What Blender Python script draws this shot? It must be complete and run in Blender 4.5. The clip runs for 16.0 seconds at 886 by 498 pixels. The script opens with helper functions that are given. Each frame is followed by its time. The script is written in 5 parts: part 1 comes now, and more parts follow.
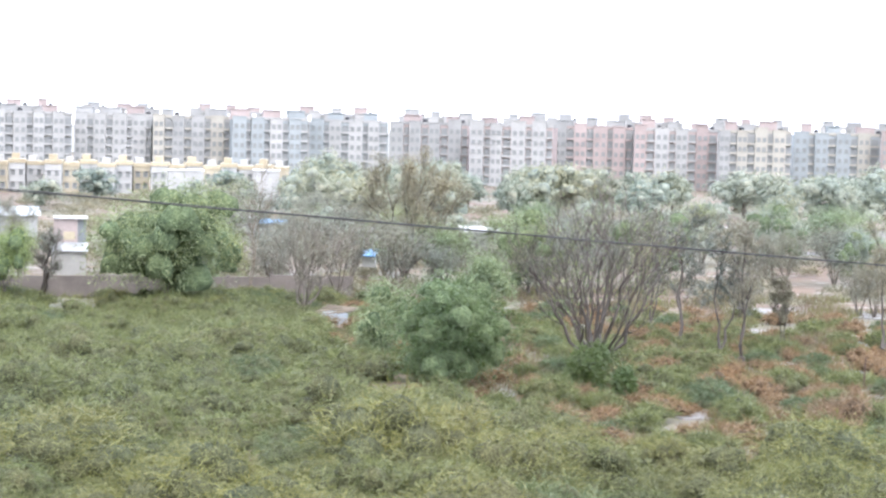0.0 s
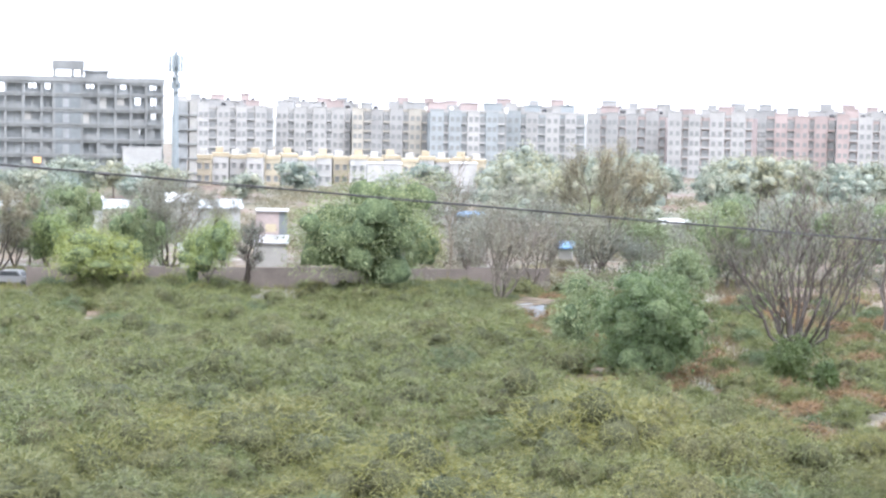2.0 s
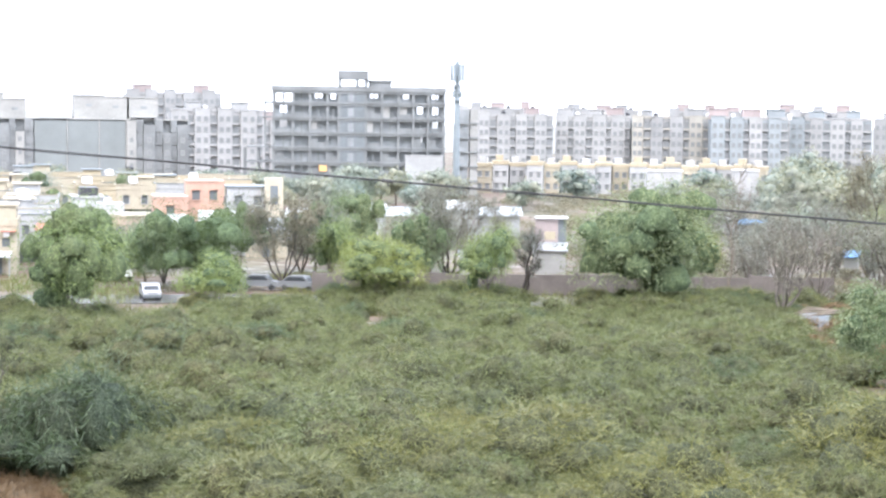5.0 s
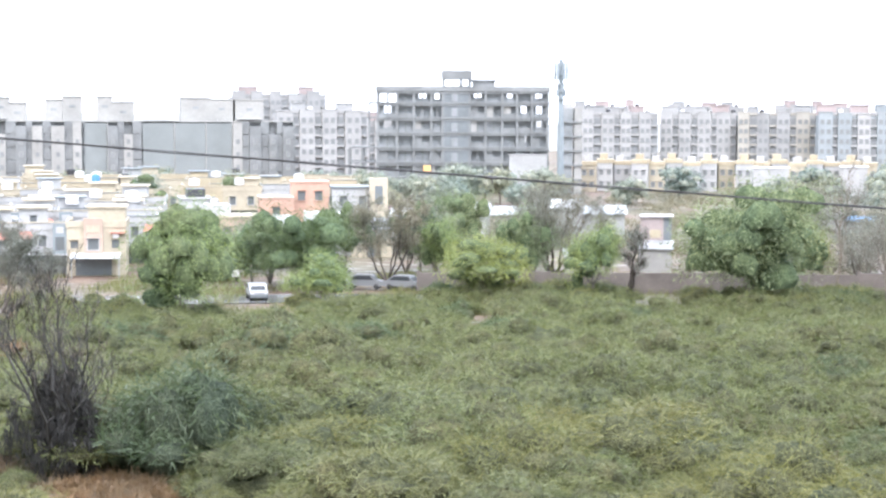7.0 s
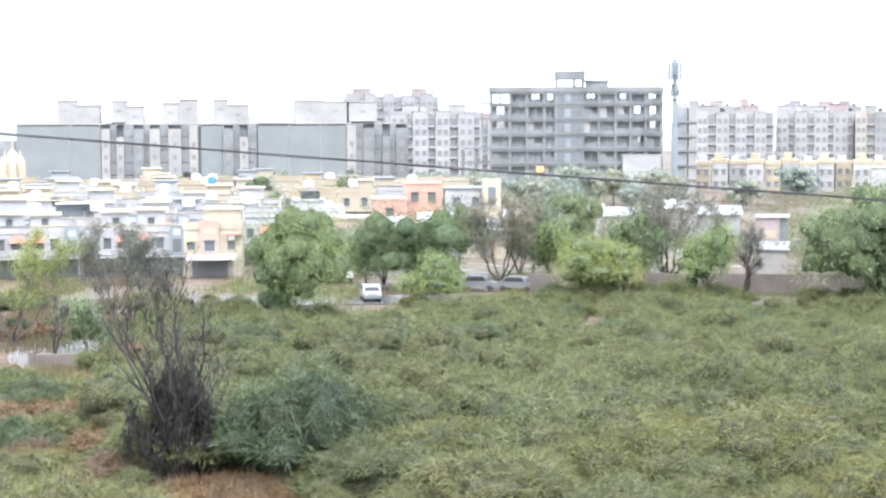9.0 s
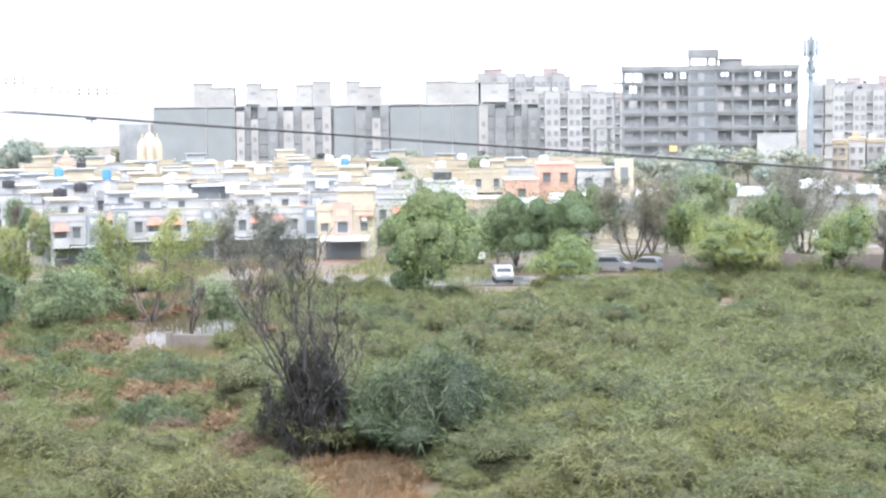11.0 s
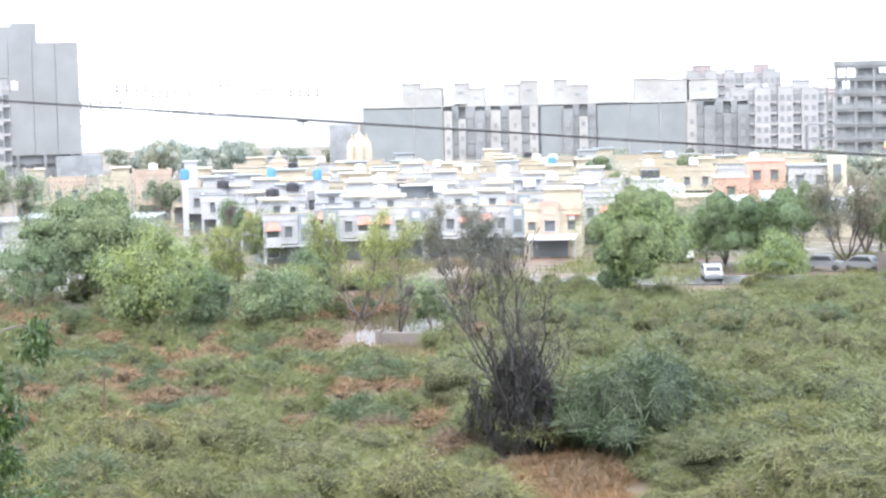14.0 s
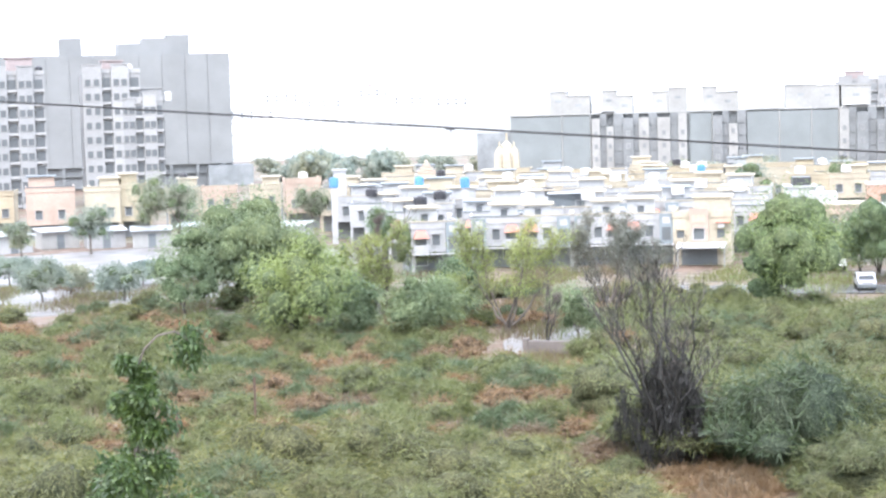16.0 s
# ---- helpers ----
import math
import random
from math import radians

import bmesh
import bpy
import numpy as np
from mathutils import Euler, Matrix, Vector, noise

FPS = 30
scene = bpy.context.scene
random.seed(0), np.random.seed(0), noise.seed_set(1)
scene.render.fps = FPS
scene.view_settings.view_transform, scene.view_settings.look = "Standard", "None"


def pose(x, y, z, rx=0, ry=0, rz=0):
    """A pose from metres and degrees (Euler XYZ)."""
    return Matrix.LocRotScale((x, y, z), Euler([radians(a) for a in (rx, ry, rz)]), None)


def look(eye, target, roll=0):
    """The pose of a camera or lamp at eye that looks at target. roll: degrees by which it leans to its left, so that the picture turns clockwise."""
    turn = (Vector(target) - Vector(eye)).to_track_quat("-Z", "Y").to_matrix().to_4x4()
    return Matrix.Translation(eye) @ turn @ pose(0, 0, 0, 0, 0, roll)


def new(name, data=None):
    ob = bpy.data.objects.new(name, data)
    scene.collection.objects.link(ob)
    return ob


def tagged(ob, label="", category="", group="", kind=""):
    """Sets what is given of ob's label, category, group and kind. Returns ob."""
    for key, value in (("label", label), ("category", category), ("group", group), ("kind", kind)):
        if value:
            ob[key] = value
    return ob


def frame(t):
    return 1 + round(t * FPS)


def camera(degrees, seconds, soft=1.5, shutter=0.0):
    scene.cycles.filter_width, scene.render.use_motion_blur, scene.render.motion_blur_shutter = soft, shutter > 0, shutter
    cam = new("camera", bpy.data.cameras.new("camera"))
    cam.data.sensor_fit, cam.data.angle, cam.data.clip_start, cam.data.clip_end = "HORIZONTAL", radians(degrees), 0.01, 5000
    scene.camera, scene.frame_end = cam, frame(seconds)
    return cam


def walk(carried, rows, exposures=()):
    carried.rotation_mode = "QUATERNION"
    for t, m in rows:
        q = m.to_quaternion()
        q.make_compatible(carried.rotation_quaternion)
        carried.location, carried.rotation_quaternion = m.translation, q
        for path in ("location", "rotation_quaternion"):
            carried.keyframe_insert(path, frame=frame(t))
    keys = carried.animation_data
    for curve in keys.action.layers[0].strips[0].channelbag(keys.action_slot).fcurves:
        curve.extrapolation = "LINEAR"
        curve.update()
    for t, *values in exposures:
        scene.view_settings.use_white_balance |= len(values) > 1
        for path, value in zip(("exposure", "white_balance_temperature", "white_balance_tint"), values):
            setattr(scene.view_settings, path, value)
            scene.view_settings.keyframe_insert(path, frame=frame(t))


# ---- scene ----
EYE_HEIGHT = 16.5
cam = camera(28.5, 16.0, soft=2.4)


def view(t, yaw, pitch, roll):
    """A pose at the window: yaw to the left of +y, pitch up, roll; the holder sinks and rises a few centimetres on the way."""
    a, b = radians(yaw), radians(pitch)
    rise = float(np.interp(t, (0.0, 4.2, 6.5, 9.0, 12.0, 15.0, 16.0), (0.0, 0.0, -0.07, -0.04, 0.075, 0.05, 0.05)))
    eye = Vector((0, 0, EYE_HEIGHT + rise))
    return look(eye, eye + Vector((-math.sin(a) * math.cos(b), math.cos(a) * math.cos(b), math.sin(b))), roll)


PAN = [
    (0.0, -19.440, -3.825, 1.547),
    (0.5, -17.536, -3.939, 1.410),
    (1.0, -15.680, -4.037, 1.299),
    (1.5, -13.997, -4.155, 1.234),
    (2.0, -12.976, -4.230, 1.138),
    (2.5, -11.572, -4.312, 1.069),
    (3.0, -9.767, -4.354, 0.985),
    (3.5, -8.015, -4.340, 0.963),
    (4.0, -6.384, -4.278, 0.812),
    (4.2, -5.770, -4.224, 0.777),
    (6.3, -1.836, -4.110, 0.471),
    (6.5, -1.568, -4.128, 0.347),
    (7.0, -0.364, -4.168, 0.180),
    (7.5, 0.404, -4.193, 0.186),
    (8.0, 0.773, -4.212, 0.101),
    (8.5, 1.957, -4.195, -0.084),
    (9.0, 3.360, -4.138, -0.185),
    (9.2, 3.636, -4.122, -0.189),
    (11.3, 8.180, -4.800, -0.700),
    (11.5, 8.436, -4.788, -0.734),
    (12.0, 9.929, -4.825, -0.946),
    (12.5, 11.610, -4.774, -1.071),
    (13.0, 12.374, -4.719, -1.132),
    (13.5, 12.834, -4.708, -1.136),
    (14.0, 14.534, -4.693, -1.257),
    (14.5, 15.417, -4.609, -1.287),
    (15.0, 16.033, -4.545, -1.314),
    (15.5, 17.721, -4.446, -1.475),
    (16.0, 19.380, -4.309, -1.599),
]
walk(cam, [(t, view(t, yaw, pitch, roll)) for t, yaw, pitch, roll in PAN], [(0.0, 1.8, 5920, 15), (12.0, 1.8, 5920, 15), (16.0, 1.92, 5880, 15)])

# ---- daylight: an overcast monsoon sky ----
world = bpy.data.worlds.new("overcast_sky")
scene.world = world
world.use_nodes = True
wn, wl = world.node_tree.nodes, world.node_tree.links
wn.clear()
sky = wn.new("ShaderNodeTexSky")
sky.sky_type, sky.sun_disc = "NISHITA", False
sky.sun_elevation, sky.sun_rotation = radians(58), radians(200)
sky.air_density, sky.dust_density = 2.0, 6.0
sky_bg, cloud_bg, sum_bg, w_out = (wn.new(n) for n in ("ShaderNodeBackground", "ShaderNodeBackground", "ShaderNodeAddShader", "ShaderNodeOutputWorld"))
sky_bg.inputs["Strength"].default_value = 0.05
cloud_bg.inputs["Color"].default_value = (0.93, 0.97, 1.0, 1)
cloud_bg.inputs["Strength"].default_value = 0.8
wl.new(sky.outputs[0], sky_bg.inputs["Color"])
wl.new(sky_bg.outputs[0], sum_bg.inputs[0])
wl.new(cloud_bg.outputs[0], sum_bg.inputs[1])
wl.new(sum_bg.outputs[0], w_out.inputs["Surface"])

sun_data = bpy.data.lights.new("sun", "SUN")
sun_data.energy, sun_data.angle, sun_data.color = 0.8, radians(30), (1.0, 0.97, 0.92)
sun = new("sun", sun_data)
sun.matrix_world = look((60, -90, 170), (0, 40, 0))


# ---- materials ----
def nodes_of(name):
    m = bpy.data.materials.new(name)
    m.use_nodes = True
    return m, m.node_tree.nodes, m.node_tree.links, m.node_tree.nodes["Principled BSDF"]


def noise_at(n, l, coord, scale, detail=4.0):
    tex = n.new("ShaderNodeTexNoise")
    tex.inputs["Scale"].default_value, tex.inputs["Detail"].default_value = scale, detail
    l.new(coord, tex.inputs["Vector"])
    return tex.outputs["Fac"]


def ramp_of(n, l, fac, stops):
    r = n.new("ShaderNodeValToRGB")
    while len(r.color_ramp.elements) < len(stops):
        r.color_ramp.elements.new(0.5)
    for e, (at, c) in zip(r.color_ramp.elements, stops):
        e.position, e.color = at, (*c, 1)
    l.new(fac, r.inputs["Fac"])
    return r.outputs["Color"]


def mixed(n, l, kind, fac, a, b):
    m = n.new("ShaderNodeMix")
    m.data_type, m.blend_type = "RGBA", kind
    for socket, v in ((m.inputs[0], fac), (m.inputs[6], a), (m.inputs[7], b)):
        if isinstance(v, bpy.types.NodeSocket):
            l.new(v, socket)
        elif isinstance(v, tuple):
            socket.default_value = (*v, 1)
        else:
            socket.default_value = v
    return m.outputs[2]


def tone(c, k):
    return tuple(min(1, x * k) for x in c)


def surface(name, colour, rough=0.75, stain=0.75, patch=0.25, grain=3.0, bump=0.15, metal=0.0, per_thing=0.0):
    """A weathered surface: large stains, fine grain, a little relief."""
    m, n, l, b = nodes_of(name)
    pos = n.new("ShaderNodeNewGeometry").outputs["Position"]
    big, fine = noise_at(n, l, pos, patch), noise_at(n, l, pos, grain, 6)
    base = ramp_of(n, l, big, [(0.3, tone(colour, stain)), (0.6, colour), (0.8, tone(colour, 1.08))])
    grainy = ramp_of(n, l, fine, [(0.3, (0.82, 0.82, 0.82)), (0.7, (1, 1, 1))])
    base = mixed(n, l, "MULTIPLY", 0.7, base, grainy)
    if per_thing:
        rnd = n.new("ShaderNodeObjectInfo").outputs["Random"]
        base = mixed(n, l, "MULTIPLY", 1.0, base, ramp_of(n, l, rnd, [(0, (1 - per_thing,) * 3), (1, (1, 1, 1))]))
    l.new(base, b.inputs["Base Color"])
    b.inputs["Roughness"].default_value, b.inputs["Metallic"].default_value = rough, metal
    bm_ = n.new("ShaderNodeBump")
    bm_.inputs["Strength"].default_value, bm_.inputs["Distance"].default_value = bump, 0.05
    l.new(fine, bm_.inputs["Height"])
    l.new(bm_.outputs[0], b.inputs["Normal"])
    return m


def foliage(name, dark, mid, light, wet=0.3, patch=0.12, dry=None, through_leaf=0.25, rough=0.5):
    """Wet leaves: each one its own shade, with drifts of other shades over metres."""
    m, n, l, b = nodes_of(name)
    geo = n.new("ShaderNodeNewGeometry")
    leaf = ramp_of(n, l, geo.outputs["Random Per Island"], [(0.0, dark), (0.5, mid), (1.0, light)])
    drift = noise_at(n, l, geo.outputs["Position"], patch, 3)
    if dry:
        leaf = mixed(n, l, "MIX", ramp_of(n, l, drift, [(0.52, (0, 0, 0)), (0.72, (0.5, 0.5, 0.5))]), leaf, dry)
    else:
        leaf = mixed(n, l, "MULTIPLY", 0.8, leaf, ramp_of(n, l, drift, [(0.3, (0.66, 0.78, 0.76)), (0.7, (1.15, 1.08, 0.85))]))
    rnd = n.new("ShaderNodeObjectInfo").outputs["Random"]
    leaf = mixed(n, l, "MULTIPLY", 1.0, leaf, ramp_of(n, l, rnd, [(0.0, (0.8, 0.9, 0.95)), (0.5, (1.0, 1.0, 1.0)), (1.0, (1.15, 1.05, 0.85))]))
    l.new(leaf, b.inputs["Base Color"])
    b.inputs["Roughness"].default_value = rough
    b.inputs["Specular IOR Level"].default_value = 0.5 if wet else 0.1
    b.inputs["Coat Weight"].default_value, b.inputs["Coat Roughness"].default_value = wet * 0.5, 0.5
    tr = n.new("ShaderNodeBsdfTranslucent")
    l.new(leaf, tr.inputs["Color"])
    mx = n.new("ShaderNodeMixShader")
    mx.inputs[0].default_value = through_leaf
    l.new(b.outputs[0], mx.inputs[1])
    l.new(tr.outputs[0], mx.inputs[2])
    l.new(mx.outputs[0], n["Material Output"].inputs["Surface"])
    return m


def plain(name, colour, rough=0.5, metal=0.0):
    m, n, l, b = nodes_of(name)
    b.inputs["Base Color"].default_value = (*colour, 1)
    b.inputs["Roughness"].default_value, b.inputs["Metallic"].default_value = rough, metal
    return m


SHRUB = foliage("thorn_scrub_leaf", (0.098, 0.112, 0.038), (0.139, 0.150, 0.049), (0.190, 0.200, 0.061), 0.45, 0.09, dry=(0.135, 0.129, 0.061))
SHRUB_BLUE = foliage("dark_scrub_leaf", (0.076, 0.102, 0.049), (0.097, 0.128, 0.061), (0.120, 0.154, 0.073), 0.5)
SHRUB_RUST = foliage("rusty_scrub_leaf", (0.165, 0.111, 0.074), (0.195, 0.133, 0.090), (0.223, 0.156, 0.105), 0.4)
GREEN = foliage("neem_leaf", (0.136, 0.178, 0.098), (0.173, 0.219, 0.121), (0.214, 0.265, 0.145), 0.9)
LIME = foliage("young_leaf", (0.169, 0.214, 0.075), (0.216, 0.262, 0.092), (0.271, 0.317, 0.114), 0.8)
DARK_GREEN = foliage("dense_leaf", (0.076, 0.109, 0.034), (0.103, 0.142, 0.045), (0.133, 0.174, 0.055), 0.6)
GLOSSY = foliage("glossy_leaf", (0.028, 0.056, 0.020), (0.048, 0.093, 0.028), (0.084, 0.140, 0.042), 0.6, 0.5)
DUSTY = foliage("dusty_brown_leaf", (0.155, 0.155, 0.13), (0.18, 0.178, 0.15), (0.205, 0.2, 0.168), 0.9)
# far trees: rain haze is painted into the pale leaf colour
FAR_LEAF = foliage("haze_pale_leaf", (0.224, 0.251, 0.222), (0.242, 0.269, 0.238), (0.260, 0.287, 0.253), 0.6)
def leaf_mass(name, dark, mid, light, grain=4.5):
    """The matted inner body of a shrub: leaf-sized mottling, painted shade between sprays, deep relief."""
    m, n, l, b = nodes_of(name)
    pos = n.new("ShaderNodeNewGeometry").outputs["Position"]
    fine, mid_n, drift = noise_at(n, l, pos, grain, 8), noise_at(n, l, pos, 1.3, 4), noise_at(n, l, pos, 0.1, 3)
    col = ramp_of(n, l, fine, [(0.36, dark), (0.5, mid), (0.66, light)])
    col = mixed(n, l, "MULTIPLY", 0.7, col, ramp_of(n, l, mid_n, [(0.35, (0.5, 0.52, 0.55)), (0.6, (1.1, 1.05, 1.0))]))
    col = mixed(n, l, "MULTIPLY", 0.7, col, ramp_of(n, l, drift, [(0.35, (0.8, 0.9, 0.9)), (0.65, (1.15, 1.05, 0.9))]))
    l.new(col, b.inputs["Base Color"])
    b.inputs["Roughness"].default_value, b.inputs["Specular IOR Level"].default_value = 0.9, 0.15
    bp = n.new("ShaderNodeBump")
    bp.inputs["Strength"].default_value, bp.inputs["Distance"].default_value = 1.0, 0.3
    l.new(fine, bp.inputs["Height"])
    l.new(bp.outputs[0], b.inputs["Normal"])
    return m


# darker than the leaves: the shade in the gaps is put into colour
INSIDE = leaf_mass("shaded_inner_scrub", (0.054, 0.060, 0.036), (0.098, 0.105, 0.060), (0.137, 0.144, 0.077), 8)
INSIDE_DEEP = leaf_mass("shaded_inner_blue_scrub", (0.036, 0.047, 0.032), (0.061, 0.078, 0.054), (0.086, 0.108, 0.072), 8)
INSIDE_RUST = leaf_mass("shaded_inner_rust_scrub", (0.065, 0.043, 0.029), (0.137, 0.097, 0.065), (0.194, 0.144, 0.094))
# far crown insides carry the same painted haze, close to the leaf tone
INSIDE_FAR = leaf_mass("haze_pale_crown_mass", (0.2, 0.226, 0.2), (0.235, 0.262, 0.232), (0.265, 0.295, 0.26), 2.5)
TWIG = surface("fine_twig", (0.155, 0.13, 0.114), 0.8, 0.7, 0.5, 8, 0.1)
INSIDE_TREE = leaf_mass("shaded_inner_crown", (0.075, 0.103, 0.058), (0.110, 0.145, 0.080), (0.141, 0.182, 0.103), 5)
SHRUB_DEEP = foliage("blue_green_scrub_leaf", (0.055, 0.077, 0.034), (0.076, 0.098, 0.042), (0.103, 0.128, 0.055), 0.5)
BARK = surface("bark", (0.147, 0.126, 0.108), 0.85, 0.6, 1.2, 9, 0.5)
BARK_DARK = surface("dark_wet_bark", (0.077, 0.064, 0.055), 0.75, 0.6, 1.2, 9, 0.5)
BARK_PALE = surface("pale_bark", (0.180, 0.150, 0.116), 0.85, 0.6, 1.2, 9, 0.4)
BARK_BLACK = surface("black_wet_bark", (0.028, 0.026, 0.022), 0.55, 0.6, 1.2, 9, 0.5)
POD = surface("black_dry_pods", (0.022, 0.021, 0.019), 0.6, 0.6, 2, 9, 0.3)

# walls of the flats: weathered paint with rain haze put into its grey
FLAT_WHITE = surface("weathered_haze_white_paint", (0.361, 0.364, 0.361), 0.75, 0.84, 0.12, 2, 0.05, per_thing=0.1)
FLAT_GREY = surface("weathered_haze_grey_paint", (0.313, 0.318, 0.318), 0.75, 0.84, 0.12, 2, 0.05, per_thing=0.1)
WHITE = surface("white_paint", (0.421, 0.425, 0.425), 0.7, 0.84, 0.35, 2.5, 0.05, per_thing=0.08)
CREAM = surface("cream_paint", (0.457, 0.410, 0.316), 0.7, 0.84, 0.35, 2.5, 0.05, per_thing=0.1)
YELLOW = surface("yellow_paint", (0.444, 0.386, 0.275), 0.7, 0.82, 0.35, 2.5, 0.05, per_thing=0.1)
PEACH = surface("peach_paint", (0.429, 0.334, 0.272), 0.7, 0.82, 0.35, 2.5, 0.05)
ORANGE = surface("orange_paint", (0.464, 0.302, 0.232), 0.7, 0.82, 0.35, 2.5, 0.05)
PINK = surface("pink_paint", (0.362, 0.303, 0.293), 0.7, 0.84, 0.2, 2.5, 0.05, per_thing=0.1)
PALE_GREY = surface("pale_grey_paint", (0.402, 0.409, 0.409), 0.7, 0.84, 0.2, 2.5, 0.05, per_thing=0.15)
# cream and blue-grey washed out for the flats, rain haze in the tint
IVORY = surface("ivory_paint", (0.375, 0.362, 0.323), 0.7, 0.86, 0.2, 2.5, 0.05, per_thing=0.08)
MIST_BLUE = surface("pale_blue_paint", (0.285, 0.316, 0.330), 0.7, 0.86, 0.2, 2.5, 0.05, per_thing=0.08)
BLUE_GREY = surface("blue_grey_paint", (0.223, 0.260, 0.279), 0.6, 0.84, 0.4, 2.5, 0.05)
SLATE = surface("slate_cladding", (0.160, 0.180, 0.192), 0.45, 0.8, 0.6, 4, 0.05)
TERRACOTTA = surface("terracotta_tiles", (0.47, 0.2, 0.15), 0.6, 0.75, 1.0, 6, 0.2)
CONCRETE = surface("raw_concrete", (0.223, 0.235, 0.238), 0.85, 0.72, 0.18, 1.5, 0.2)
CONCRETE_PALE = surface("pale_concrete", (0.332, 0.332, 0.318), 0.85, 0.8, 0.15, 1.5, 0.2)
INNER = surface("unplastered_inside", (0.271, 0.289, 0.297), 0.9, 0.7, 0.3, 2, 0.1)
NET = surface("scaffold_net", (0.209, 0.230, 0.231), 0.8, 0.85, 0.15, 6, 0.3)
NET_GREY = surface("grey_scaffold_net", (0.235, 0.243, 0.243), 0.8, 0.85, 0.12, 6, 0.3)
BRICKWORK = surface("weathered_brown_wall", (0.160, 0.140, 0.128), 0.9, 0.7, 0.4, 4, 0.4)
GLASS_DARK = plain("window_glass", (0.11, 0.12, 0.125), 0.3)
# far panes lighter than near ones: haze put into the glass colour
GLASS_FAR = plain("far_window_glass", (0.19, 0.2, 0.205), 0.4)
TIN = surface("tin_sheet", (0.45, 0.47, 0.48), 0.4, 0.7, 0.8, 5, 0.1, 0.4)
TIN_WHITE = surface("painted_sheet_roof", (0.520, 0.527, 0.527), 0.5, 0.8, 0.8, 5, 0.1)
CAR_GLASS = plain("car_glass", (0.03, 0.035, 0.04), 0.35)
# near-white so that the skyline blocks fade: haze put into the colour
FAR_WHITE = surface("haze_white_distance", (0.82, 0.83, 0.83), 0.8, 0.94, 0.1, 1, 0.02)
PLASTIC_WHITE = plain("white_tank_plastic", (0.6, 0.6, 0.6), 0.4)
PLASTIC_BLACK = plain("black_tank_plastic", (0.04, 0.04, 0.045), 0.4)
BLUE = plain("blue_tarpaulin", (0.08, 0.22, 0.42), 0.5)
STEEL = surface("galvanised_steel", (0.42, 0.44, 0.45), 0.4, 0.8, 1, 6, 0.05, 0.6)
BLACK_RUBBER = plain("black_rubber", (0.03, 0.03, 0.032), 0.6)
RUST = surface("rusted_iron", (0.11, 0.07, 0.05), 0.8, 0.6, 3, 20, 0.2)
SIGN = plain("orange_sign_board", (0.75, 0.42, 0.16), 0.5)
CAR_WHITE = plain("white_car_paint", (0.75, 0.76, 0.77), 0.25)
CAR_SILVER = plain("silver_car_paint", (0.36, 0.37, 0.38), 0.3, 0.2)
CAR_GREY = plain("grey_car_paint", (0.2, 0.21, 0.22), 0.35, 0.2)
CAR_YELLOW = plain("yellow_vehicle_paint", (0.75, 0.5, 0.05), 0.35)
WET_GROUND = surface("wet_concrete_ground", (0.220, 0.208, 0.199), 0.5, 0.5, 0.3, 0.9, 0.9)
ASPHALT = surface("wet_asphalt", (0.144, 0.144, 0.147), 0.25, 0.8, 0.2, 3, 0.15)
PUDDLE = surface("muddy_water", (0.2, 0.18, 0.15), 0.06, 0.8, 0.3, 2, 0.05)

# ground: rust-red soil and grass, olive grass, wet grey flats
GROUND, gn, gl, gb = nodes_of("field_soil")
gpos = gn.new("ShaderNodeNewGeometry").outputs["Position"]
g_big, g_mid, g_fine = noise_at(gn, gl, gpos, 0.035, 5), noise_at(gn, gl, gpos, 0.4, 6), noise_at(gn, gl, gpos, 4.0, 6)
g_col = ramp_of(gn, gl, g_big, [(0.3, (0.15, 0.108, 0.082)), (0.45, (0.165, 0.12, 0.09)), (0.58, (0.13, 0.122, 0.08)), (0.75, (0.2, 0.18, 0.158))])
g_col = mixed(gn, gl, "MULTIPLY", 0.75, g_col, ramp_of(gn, gl, g_mid, [(0.3, (0.6, 0.6, 0.6)), (0.65, (1.15, 1.1, 1.05))]))
g_col = mixed(gn, gl, "MULTIPLY", 0.6, g_col, ramp_of(gn, gl, g_fine, [(0.3, (0.7, 0.7, 0.7)), (0.7, (1.1, 1.1, 1.1))]))
gl.new(g_col, gb.inputs["Base Color"])
gl.new(ramp_of(gn, gl, g_mid, [(0.35, (0.35, 0.35, 0.35)), (0.55, (0.9, 0.9, 0.9))]), gb.inputs["Roughness"])
g_bump = gn.new("ShaderNodeBump")
g_bump.inputs["Strength"].default_value, g_bump.inputs["Distance"].default_value = 0.6, 0.15
gl.new(g_mid, g_bump.inputs["Height"])
gl.new(g_bump.outputs[0], gb.inputs["Normal"])


# ---- building tools ----
def at(az, far, z=0.0):
    """The place at an azimuth (degrees to the left of +y), a distance and a height."""
    a = radians(az)
    return Vector((-math.sin(a) * far, math.cos(a) * far, z))


